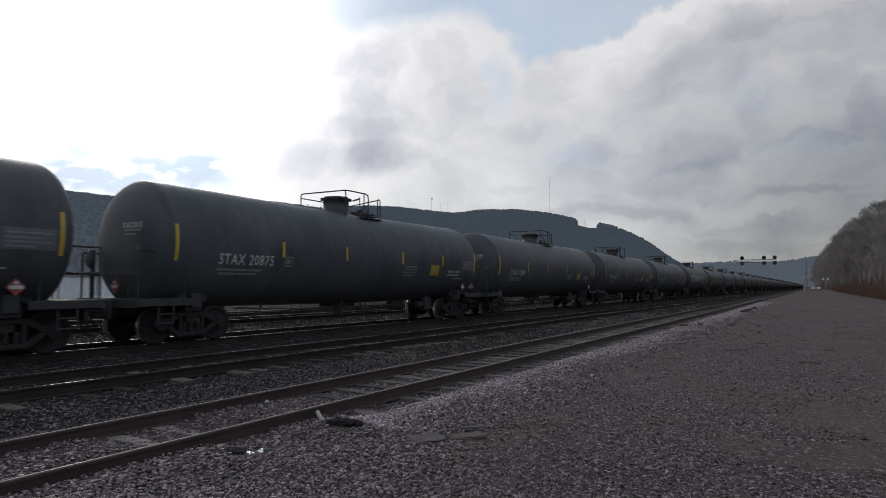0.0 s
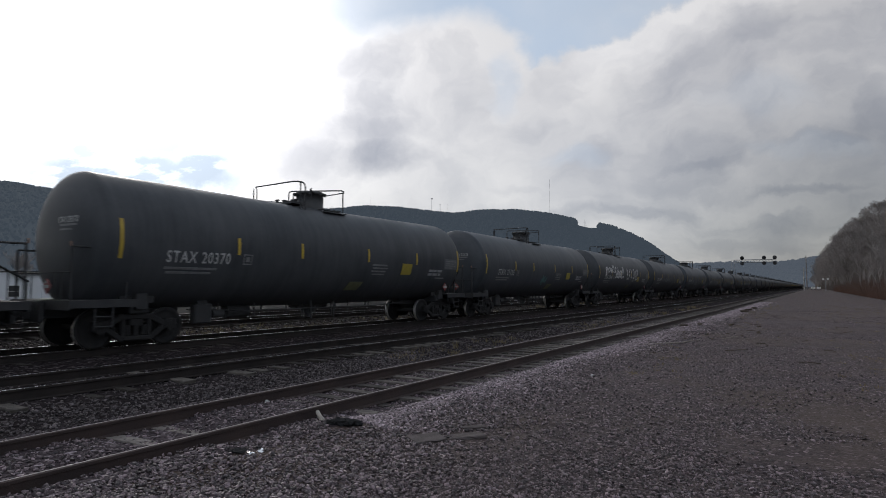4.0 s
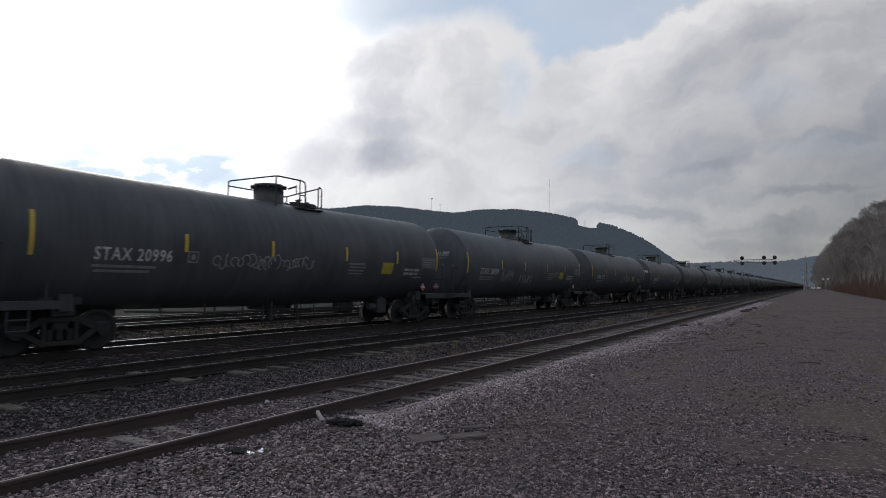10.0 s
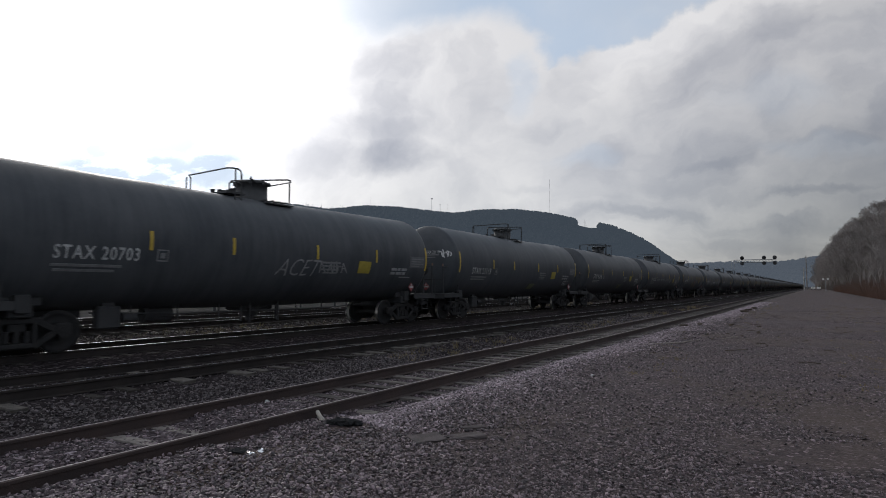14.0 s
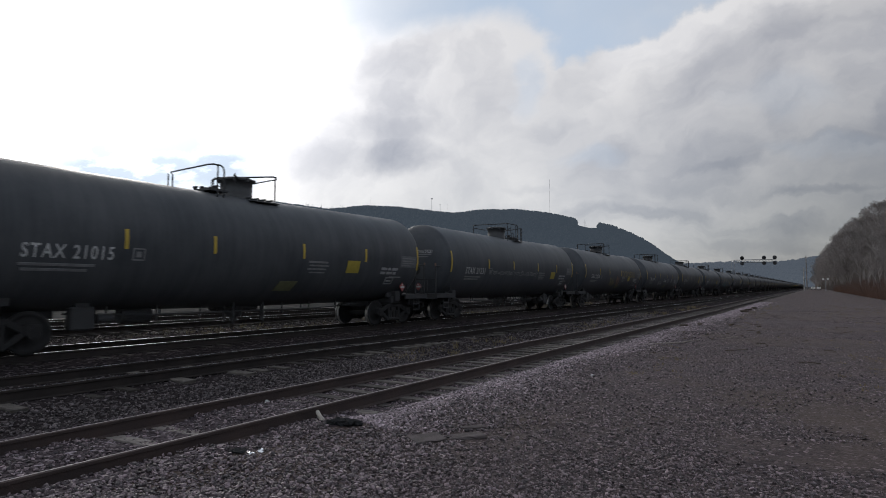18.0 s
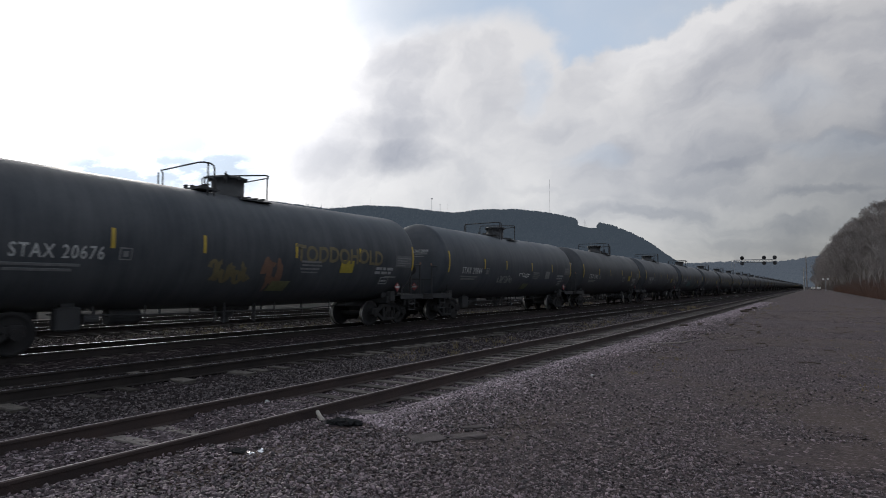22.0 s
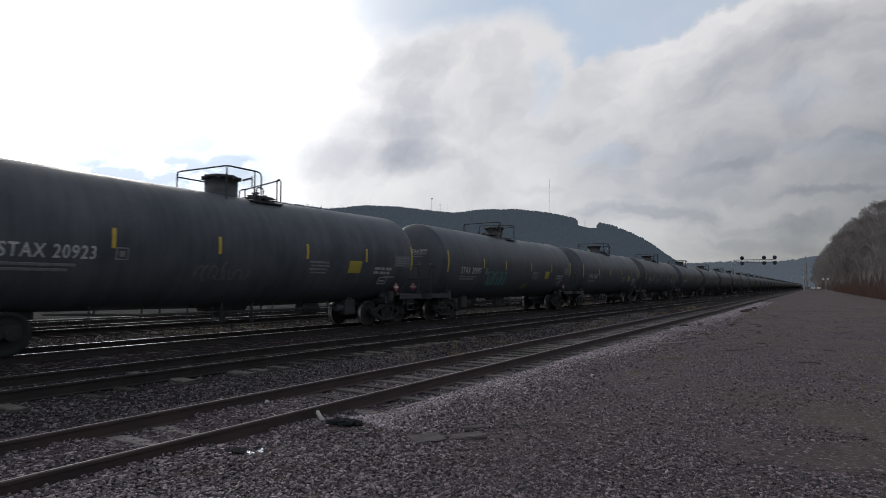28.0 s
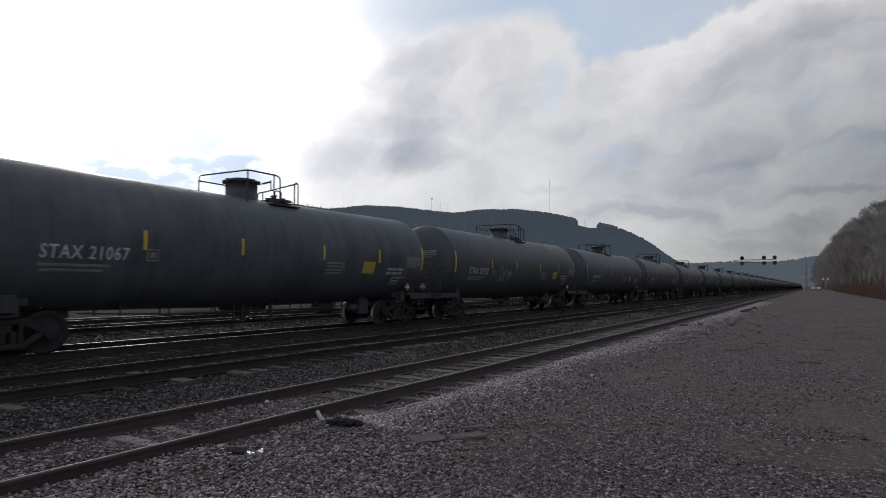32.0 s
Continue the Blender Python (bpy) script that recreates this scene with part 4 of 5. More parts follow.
    for y in (-4.2, -2.9, -1.6, 1.4, 2.6, 3.9):
        rod(bm, (0.62, y, 0.60), (0.62, y, 1.15), 0.022)
    G.brake_pipe = mesh_of(bm, "brake_pipe")
    # trucks
    bm = bmesh.new()
    box(bm, 0, 0, 0.62, 2.1, 0.34, 0.26, 0.03)
    box(bm, 0, 0, 0.78, 0.6, 0.5, 0.12, 0.02)
    for s in (-1, 1):
        box(bm, 0, s * 0.44, 0.42, 1.7, 0.10, 0.12, 0.02)
    G.bolster = mesh_of(bm, "bolster")
    G.frame = {s: mesh_of(side_frame_mesh(s), "side_frame") for s in (-1, 1)}
    G.springs = {s: mesh_of(spring_mesh(s), "spring") for s in (-1, 1)}
    bm = bmesh.new()
    rod(bm, (-1.05, 0, 0), (1.05, 0, 0), 0.085, None, 12)
    for x in (-1.06, 1.06):
        rod(bm, (x - 0.08, 0, 0), (x + 0.08, 0, 0), 0.13, None, 12)
        for k in range(3):
            a = k * 2.094
            rod(bm, (x + (0.1 if x > 0 else -0.1), 0.07 * math.cos(a), 0.07 * math.sin(a)), (x + (0.12 if x > 0 else -0.12), 0.07 * math.cos(a), 0.07 * math.sin(a)), 0.02, None, 6)
    G.axle = mesh_of(bm, "axle")
    wm = mesh_of(wheel_mesh(), "wheel")
    wm.materials.append(WHEEL_STEEL)
    wm.materials.append(TREAD)
    for p in wm.polygons:
        r = math.hypot(p.center.y, p.center.z)
        if r > WHEEL_R - 0.01 and abs(p.normal.x) < 0.6:
            p.material_index = 1
    G.wheel = wm
    wf = wm.copy()
    wf.transform(Matrix.Rotation(math.pi, 4, "Z"))
    G.wheel_far = wf
    for me in (G.bolster, *G.frame.values(), *G.springs.values(), G.axle, G.coupler):
        me.materials.append(WHEEL_STEEL)
    for me in (G.saddle, G.sill, G.deck, G.end_rail, G.brake, G.steps, G.lever, G.outlet, G.brake_pipe):
        me.materials.append(STEEL_BLACK)
    # reflective strips, signs, stencils
    G.bars_y = {False: (-7.72, -4.20, -1.35, 1.90, 4.80, 7.60), True: (-7.60, -4.30, -1.90, 1.35, 4.37, 7.60)}
    G.bar = {}
    for y in set(G.bars_y[False] + G.bars_y[True]):
        long = abs(y) > 7
        G.bar[y] = patch(y - 0.095, y - 0.005, (2.03 if long else 2.26), (2.98 if long else 2.73))
        G.bar[y].materials.append(YELLOW)
    G.sign = {}
    for flip, y in ((False, 3.86), (True, 3.36)):
        G.sign[flip] = patch(y, y + 0.65, 1.84, 2.28, 0.01, 0.02)
        G.sign[flip].materials.append(SIGN_YELLOW)
    G.pale_sign = patch(3.33, 3.98, 1.84, 2.28, 0.01, 0.02)
    G.pale_sign.materials.append(LETTER_DIM)
    G.low_sign = patch(0.50, 1.22, 1.12, 1.50, 0.01, 0.12)
    G.low_sign.materials.append(YELLOW_FADED)
    G.panel = patch(6.42, 7.45, 2.13, 2.58)
    G.panel.materials.append(PANEL_GREY)
    G.bars_small, G.mark = {False: [], True: []}, {}
    for flip, s in ((False, 0.0), (True, -0.45)):
        for y0, y1, z0, z1 in [(-6.52, -5.0, 1.80, 1.86), (-6.45, -5.15, 1.68, 1.74), (1.98, 2.85, 2.14, 2.20), (2.02, 2.9, 2.03, 2.08), (1.98, 2.8, 1.91, 1.96), (2.06, 2.75, 1.80, 1.84),
                               (5.28, 5.62, 1.99, 2.09), (5.68, 5.86, 1.99, 2.09), (5.93, 6.28, 1.99, 2.09), (5.26, 5.55, 1.83, 1.93), (5.62, 5.98, 1.83, 1.93), (6.04, 6.22, 1.83, 1.93),
                               (5.9, 6.6, 1.70, 1.74), (6.50, 7.38, 2.46, 2.50), (6.50, 7.20, 2.36, 2.40), (6.50, 7.32, 2.27, 2.31), (6.50, 7.05, 2.18, 2.22)]:
            me = patch(y0 + s * (0 < y0 < 5), y1 + s * (0 < y0 < 5), z0, z1, 0.012)
            me.materials.append(STENCIL_GREY if 5 < y0 < 6.3 else LETTER_DIM)
            G.bars_small[flip].append(me)
        bm = bmesh.new()
        for y0, y1, z0, z1 in [(0, 0.30, 0, 0.03), (0, 0.30, 0.27, 0.30), (0, 0.03, 0, 0.30), (0.27, 0.30, 0, 0.30), (0.09, 0.21, 0.08, 0.22)]:
            y = -4.18
            bm.from_mesh(patch(y + y0, y + y1, 1.99 + z0, 1.99 + z1))
        G.mark[flip] = mesh_of(bm, "test_mark")
        G.mark[flip].materials.append(LETTER_DIM)
    bm = bmesh.new()
    for y0, y1, z0, z1 in ((5.70, 6.18, 1.40, 1.43), (5.70, 6.18, 1.67, 1.70), (5.70, 5.73, 1.43, 1.67), (6.15, 6.18, 1.43, 1.67), (5.78, 6.08, 1.52, 1.58)):
        bm.from_mesh(patch(y0, y1, z0, z1, 0.012))
    G.card = mesh_of(bm, "card_frame")
    G.card.materials.append(STENCIL_GREY)
    G.head_lines = []
    for z0, z1, x1 in ((2.80, 2.85, 0.95), (2.70, 2.74, 0.80)):
        me = raw("line", [(0, k / 6, j) for k in range(7) for j in (0, 1)], [(2 * k, 2 * k + 2, 2 * k + 3, 2 * k + 1) for k in range(6)], LETTER_DIM)
        G.head_lines.append(on_head(me, 0.30, x1, z0, z1))
    # placard holder and diamond
    bm = bmesh.new()
    box(bm, 0, 0, 0, 0.03, 0.255, 0.255, 0.004, Matrix.Rotation(math.pi / 4, 4, "X"))
    G.placard = mesh_of(bm, "placard")
    G.placard.materials.append(PLACARD_RED)
    bm = bmesh.new()
    box(bm, 0.018, 0, 0, 0.01, 0.26, 0.075)
    box(bm, 0.018, 0, 0.095, 0.01, 0.06, 0.06, 0, Matrix.Rotation(math.pi / 4, 4, "X"))
    G.placard_band = mesh_of(bm, "placard_band")
    G.placard_band.materials.append(LETTER)


NUMBERS = {0: "20875", 1: "20891", 2: "20370", 3: "21125", 4: "20842", 5: "20996", 6: "20809", 7: "20703", 8: "21119", 9: "21015", 10: "21231",
           11: "20676", 12: "20844", 13: "21001", 14: "20923", 15: "20997", 16: "21067", 17: "20722"}
TURNED = {2, 3, 4, 7, 8, 9, 11, 12, 15, 18, 21, 22, 26, 29, 30, 34}   # cars that run the other end first


def scrawl(me, material, car, label):
    return tagged(part("graffiti", me, material, car, label), "", "", "", "stuff")


def decorate(i, car):
    """What sets single cars apart: spray paint and scrawls."""
    if i == 4:
        scrawl(lettering("gnow!!", -6.26, -3.95, 2.28, 3.12, SPRAY_WHITE, "graffiti", 0.012, 0.10, 0.07, 2), SPRAY_WHITE, car, "white sprayed letters")
        scrawl(lettering("Sabat!!", -3.78, -1.2, 2.08, 3.02, SPRAY_WHITE, "graffiti", 0.010, 0.05, 0.09, 5), SPRAY_WHITE, car, "white sprayed letters")
        scrawl(lettering("B A Y O U!!", -0.18, 3.42, 2.0, 2.94, SPRAY_WHITE, "graffiti", 0.004, 0.05, 0.16, 9), SPRAY_WHITE, car, "white sprayed letters")
    elif i == 5:
        scrawl(spray(-3.4, 0.4, 1.85, 2.3, 51, 0.018, 20), SPRAY_GREY, car, "thin grey scrawl")
    elif i == 6:
        scrawl(spray(-4.15, -2.75, 1.62, 2.20, 61, 0.018, 14), SPRAY_GREY, car, "grey scrawl")
        scrawl(slashes(-1.95, -0.25, 1.52, 2.02, 62, 0.022, 6), SPRAY_GREY, car, "grey angular tag")
        scrawl(spray(2.9, 3.9, 1.95, 2.25, 63, 0.02, 6), SPRAY_GREY, car, "grey scrawl")
    elif i == 7:
        scrawl(lettering("ACET", -0.40, 1.30, 1.70, 2.24, SPRAY_GREY, "graffiti", -0.010, 0.22, 0.02, 4), SPRAY_GREY, car, "grey angular letters")
        scrawl(slashes(1.45, 2.85, 1.82, 2.20, 71, 0.022, 4), SPRAY_GREY, car, "grey angular scrawl")
    elif i == 8:
        scrawl(on_head(spray(0, 1, 0, 1, 81, 0.05, 6, True), 0.98, 1.46, 2.70, 3.02), SPRAY_WHITE, car, "white sprayed tag")
    elif i == 10:
        scrawl(spray(-3.9, 1.7, 1.98, 2.2, 101, 0.012, 46), SPRAY_GREY, car, "line of small white handwriting")
    elif i == 11:
        scrawl(lettering("TODDOHOLD", 1.28, 5.6, 2.16, 2.70, SPRAY_YELLOW, "graffiti", 0.03, 0.0, 0.04, 3), SPRAY_YELLOW, car, "dull yellow block letters")
        scrawl(spray(-1.7, -0.4, 1.45, 2.1, 112, 0.07, 9), SPRAY_YELLOW, car, "yellow sprayed figure")
        scrawl(spray(0.10, 0.75, 1.2, 2.15, 113, 0.09, 5), SPRAY_ORANGE, car, "orange sprayed shape")
    elif i == 12:
        scrawl(spray(-2.75, -1.15, 1.50, 1.92, 121, 0.03, 14), SPRAY_GREY, car, "grey block scrawl")
        scrawl(spray(-0.3, 1.1, 1.9, 2.15, 122, 0.02, 5), SPRAY_WHITE, car, "white scrawl")
    elif i == 15:
        scrawl(slashes(-3.85, -1.75, 1.42, 2.10, 151, 0.045, 7), SPRAY_TEAL, car, "teal sprayed letters")
        scrawl(spray(-3.85, -1.75, 1.38, 1.8, 152, 0.03, 9), SPRAY_TEAL, car, "teal sprayed shading")
    elif i == 14:
        scrawl(spray(-2.0, -0.4, 1.5, 2.0, 141, 0.03, 8), PANEL_GREY, car, "faint grey scrawl")
    elif i == 3:
        scrawl(spray(-0.6, 0.2, 1.5, 2.0, 31, 0.05, 8), SPRAY_TEAL, car, "teal sprayed patch")
    elif i == 17:
        scrawl(spray(-3.2, -2.0, 1.6, 2.4, 171, 0.03, 9), SPRAY_GREY, car, "grey scrawl")


cars = []


def tank_car(i):
    flip = i in TURNED
    full = i <= 24
    words = "black railway tank car with yellow reflective strips on its side"
    if i in (4, 11, 15, 6):
        words = {4: "black tank car sprayed with large white graffiti letters", 11: "black tank car with dull yellow and orange graffiti",
                 15: "black tank car with teal graffiti low on its side", 6: "black tank car scrawled with grey graffiti"}[i]
    car = thing("tank_car", pose(-15.30, car_at(i), 0.374), words, "tank car", "tank train")
    f = G.fit[flip]
    part("tank", G.tank, TANK_BLACK, car)
    part("manway", f.dome, STEEL_BLACK, car)
    part("handrail", f.rail_a, STEEL_BLACK, car)
    part("handrail", f.rail_b, STEEL_BLACK, car)
    part("platform", f.platform, STEEL_BLACK, car)
    part("valves", f.valves, STEEL_BLACK, car)
    part("bottom_outlet", G.outlet, STEEL_BLACK, car)
    for y in G.bars_y[flip]:
        part("reflective_strip", G.bar[y], YELLOW, car, "yellow reflective strip")
    if i == 12:
        part("warning_sign", G.pale_sign, LETTER_DIM, car, "faded grey-white square sign")
    else:
        part("warning_sign", G.sign[flip], SIGN_YELLOW, car, "yellow square sign")
    part("stencil_panel", G.panel, PANEL_GREY, car, "faded grey stencil panel")
    if full:
        part("latch", f.latch, STEEL_BLACK, car)
        part("valve_guard", f.guard, STEEL_BLACK, car)
        part("air_reservoir", f.reservoir, STEEL_BLACK, car)
        part("brake_cylinder", f.cylinder, STEEL_BLACK, car)
        part("brake_pipe", G.brake_pipe, STEEL_BLACK, car)
        part("test_mark", G.mark[flip], LETTER_DIM, car)
        if flip and i != 7:
            part("low_sign", G.low_sign, YELLOW_FADED, car, "faded yellow square")
        for me in G.bars_small[flip]:
            part("stencil_line", me, LETTER_DIM, car)
        number = NUMBERS.get(i)
        if number:
            ahead = {3: 0.12, 4: 0.14, 11: 0.10}.get(i, 0.0)      # stencilled a little further back on some cars
            part("car_number", lettering("STAX " + number, -6.50 + ahead, -4.62 + ahead, 1.98, 2.29, LETTER, "car_number", 0.012, spaced=1.16), LETTER, car, "white stencilled letters")
            part("end_number", on_head(lettering("STAX " + number, 0, 1, 0, 1, LETTER, "end_number", 0.01, flat=True), 0.22, 0.98, 2.88, 3.03), LETTER, car, "small grey stencilled letters")
            for me in G.head_lines:
                part("stencil_line", me, LETTER_DIM, car)
        else:
            part("car_number", patch(-6.4, -4.6, 2.0, 2.24), LETTER_DIM, car, "worn stencilled line")
        for y in (-8.66, 6.82):
            p = part("placard", G.placard, PLACARD_RED, car, "red and white diamond placard", pose(1.47 if y > 0 else 0.50, y, (1.36 if y > 0 else 1.38) + RISE, 0, 0, 0 if y > 0 else -90))
            part("placard_band", G.placard_band, PLACARD_WHITE, p, "white band")
        if i >= 8:
            part("card_frame", G.card, STENCIL_GREY, car, "pale outlined square frame")
        decorate(i, car)
    for e in (-1, 1):
        m = pose(0, e * 7.0, 0, 0, 0, 0 if e > 0 else 180)
        part("stub_sill", G.sill, STEEL_BLACK, car, "", m)
        part("saddle", G.saddle, STEEL_BLACK, car, "", pose(0, e * TRUCK, 0))
        d = pose(0, e * 7.85, RISE, 0, 0, 0 if e > 0 else 180)
        part("end_platform", G.deck, STEEL_BLACK, car, "", d)
        if full:
            part("end_railing", G.end_rail, STEEL_BLACK, car, "", d)
            part("end_marker", G.marker, SPRAY_ORANGE, car, "small orange marker plate", pose(1.35, e * 8.58, 2.34 + RISE))
            for sx in (1, -1):
                part("sill_step", G.steps, STEEL_BLACK, car, "", pose(0, e * 7.85 + 0.42, RISE, 0, 0, 0 if sx > 0 else 180))
            part("coupler", G.coupler, WHEEL_STEEL, car, "", pose(0, e * 8.22, 0, 0, 0, 0 if e > 0 else 180))
            part("cut_lever", G.lever, STEEL_BLACK, car, "", pose(0, e * 8.2, 0, 0, 0, 0 if e > 0 else 180))
        if full and (e > 0) == flip:
            part("hand_brake", G.brake, STEEL_BLACK, car, "", d)
        t = new("truck")
        t.empty_display_size = 0.2
        t.parent = car
        t.matrix_basis = pose(0, e * TRUCK, 0)
        part("bolster", G.bolster, WHEEL_STEEL, t)
        for s in (-1, 1):
            part("side_frame", G.frame[s], WHEEL_STEEL, t)
            if full:
                for y in (-0.2, 0.0, 0.2):
                    part("spring", G.springs[s], WHEEL_STEEL, t, "", pose(0, y, 0))
    sets = []
    for y in AXLES:
        a = part("wheelset", G.axle, WHEEL_STEEL, car, "", pose(0, y, WHEEL_R))
        part("wheel", G.wheel_far, WHEEL_STEEL, a, "", pose(-0.752, 0, 0))
        part("wheel", G.wheel, WHEEL_STEEL, a, "", pose(0.752, 0, 0))
        sets.append(a)
    cars.append((i, car, sets))
    return car


# ---- hills, woods, far things ----
def outward(u, d, z=0.0):
    """A place d metres ahead and u times as far to the side."""
    p = AHEAD * d + ASIDE * (u * d)
    return Vector((p.x, p.y, z))


RIDGE = [(-1.5, .20), (-0.95, .185), (-0.76, .180), (-0.65, .163), (-0.56, .152), (-0.35, .149), (-0.27, .141), (-0.20, .131), (-0.13, .137), (-0.08, .135), (-0.03, .129), (0.015, .124),
         (0.07, .130), (0.12, .1305), (0.18, .1245), (0.225, .116), (0.24, .107), (0.265, .104), (0.272, .107), (0.30, .100), (0.345, .0795), (0.38, .056), (0.41, .036), (0.45, .012), (0.5, -.004)]


def ridge(u):
    return float(np.interp(u, [r[0] for r in RIDGE], [r[1] for r in RIDGE])) + 0.0012 * noise.noise((u * 40, 0.3, 0))


def far_ridge(u):
    return 0.037 + 0.012 * (u - 0.4) + 0.004 * noise.noise((u * 9, 2.0, 0)) + max(0, u - 0.56) * 0.12


def hill(name, crest, u0, u1, d, depth, label, seed, air):
    """A wooded ridge: its face climbs from the valley to the crest, and its back falls away."""
    us = np.linspace(u0, u1, 130)
    prof = [(-1.0, 0.0), (-0.8, 0.16), (-0.6, 0.38), (-0.4, 0.62), (-0.2, 0.85), (-0.08, 0.965), (0.0, 1.0), (0.2, 0.9), (0.6, 0.5), (1.0, 0.0)]
    verts, faces = [], []
    for a, k in prof:
        for u in us:
            dd = d + a * depth
            top = max(crest(u), -0.004) * d + EYE[2] - 7
            z = top * k + (12 * noise.noise((u * 14, a * 3 + seed, 1.0)) * (1 - abs(a)) if 0 < k < 1 else 0)
            # the face stays under the line of sight to the crest
            verts.append(outward(u, dd, max(min(z, crest(u) * dd + EYE[2] - 5), -3)))
    w = len(us)
    for j in range(len(prof) - 1):
        faces += [(j * w + i, j * w + i + 1, (j + 1) * w + i + 1, (j + 1) * w + i) for i in range(w - 1)]
    return tagged(new(name, raw(name, verts, faces, air, True)), label, "hill", "", "structure")


def hill_trees(name, crest, u0, u1, d, depth, count, label, seed, tall, air):
    rng = random.Random(seed)
    verts, faces = [], []
    for k in range(count):
        u = rng.uniform(u0, u1)
        a = 0.0 if k % 3 == 0 else -abs(rng.gauss(0, 0.35))
        a = max(a, -0.9)
        dd = d + a * depth
        kk = float(np.interp(a, [-1, -0.8, -0.6, -0.4, -0.2, -0.08, 0], [0, .16, .38, .62, .85, .965, 1]))
        z = min((max(crest(u), 0) * d + EYE[2] - 7) * kk, crest(u) * dd + EYE[2] - 5) - 2
        if 0.232 < u < 0.268 and name == "hillside_trees" and a > -0.3:
            continue
        p = outward(u, dd, z)
        h = tall * rng.uniform(0.55, 1.1)
        r = h * rng.uniform(0.22, 0.4)
        b = len(verts)
        verts.append(p)
        for j in range(5):
            t = 2 * math.pi * j / 5 + rng.random()
            verts.append(p + Vector((r * math.cos(t), r * math.sin(t), h * rng.uniform(0.4, 0.75))))
        verts.append(p + Vector((rng.uniform(-1, 1), rng.uniform(-1, 1), h)))
        for j in range(5):
            faces += [(b, b + 1 + (j + 1) % 5, b + 1 + j), (b + 6, b + 1 + j, b + 1 + (j + 1) % 5)]
    tagged(new(name, raw(name, verts, faces, air)), label, "trees", "", "stuff")


def crest_trees():
    """Single bare trees that stand out against the sky along the ridge."""
    rng = random.Random(77)
    verts, faces = [], []
    for k in range(1700):
        u = rng.uniform(-1.0, 0.41)
        if 0.228 < u < 0.268:
            continue
        d = 1500 + rng.uniform(-30, 10)
        p = outward(u, d, ridge(u) * d + EYE[2] - 12)
        h = rng.uniform(12, 20) + (rng.uniform(3, 10) if -0.29 < u < -0.17 and k % 3 == 0 else 0)
        for j in range(4):
            w = rng.uniform(0.45, 1.0)
            lean = ASIDE * rng.uniform(-3.2, 3.2) + Vector((0, 0, h * rng.uniform(0.7, 1.05)))
            b = len(verts)
            verts += [p - ASIDE * w, p + ASIDE * w, p + AHEAD * w, p + lean]
            faces += [(b, b + 1, b + 3), (b + 1, b + 2, b + 3), (b + 2, b, b + 3)]
    tagged(new("crest_trees", raw("crest_trees", verts, faces, HILL_WOOD_HAZED)), "bare trees along the crest of the ridge", "trees", "", "stuff")


def weeds():
    """Dry yellowish tufts between the tracks and on the lot."""
    rng = random.Random(31)
    verts, faces = [], []
    for k in range(1500):
        zone = rng.random()
        if zone < 0.35:
            x, y = rng.uniform(-19.3, -17.0), rng.uniform(4, 60)
        elif zone < 0.5:
            x, y = rng.uniform(-9.2, -8.0), rng.uniform(6, 60)
        else:
            y = rng.uniform(12, 75)
            x = rng.choice((rng.gauss(-3.2, 0.5), rng.gauss(1.5, 1.2), rng.gauss(4.5, 1.0)))
        if noise.noise((x * 0.4, y * 0.2, 9.0)) < 0.0:
            continue
        z = ground_height(x, y)
        tall = rng.uniform(0.03, 0.09) if x > -6 else rng.uniform(0.06, 0.22)
        for j in range(9):
            p = Vector((x + rng.gauss(0, 0.06), y + rng.gauss(0, 0.06), z - 0.01))
            w = rng.uniform(0.003, 0.007)
            b = len(verts)
            verts += [p + Vector((-w, 0, 0)), p + Vector((w, 0, 0)), p + Vector((rng.gauss(0, 0.5), rng.gauss(0, 0.5), 1)) * tall]
            faces.append((b, b + 1, b + 2))
    tagged(new("weeds", raw("weeds", verts, faces, WEEDS)), "sparse dry yellow weeds in the gravel", "weeds", "", "stuff")


def hills():
    hill("backdrop_hill", ridge, -1.5, 0.5, 1500, 650, "long wooded ridge, its blue winter haze put in as glow", 1, HILL_WOOD_HAZED)
    hill_trees("hillside_trees", ridge, -1.0, 0.43, 1500, 650, 14000, "bare winter trees covering the ridge", 4, 15, HILL_WOOD_HAZED)
    hill("backdrop_far_hill", far_ridge, 0.3, 1.1, 2900, 900, "low distant wooded hill closing the valley", 2, FAR_WOOD_HAZED)
    hill_trees("far_hill_trees", far_ridge, 0.36, 0.8, 2900, 900, 2500, "bare trees on the distant hill", 8, 22, FAR_WOOD_HAZED)


def mast(u, v0, v1, d, width, label, arms=0):
    base = v0 * d + EYE[2]
    h = (v1 - v0) * d
    t = thing("radio_mast", Matrix.Translation(outward(u, d, base)), label, "radio mast", "masts on the ridge")
    bm = bmesh.new()
    rod(bm, (0, 0, 0), (0, 0, h), width, width * 0.6, 6)
    part("mast_tube", bm, GREY_PAINT, t)
    if arms:
        bm = bmesh.new()
        for k in range(arms):
            z = h * (0.98 - 0.1 * k)
            box(bm, 0, 0, z, width * 6, width * 6, h * 0.05)
        part("antenna", bm, GREY_PAINT, t)
    return t


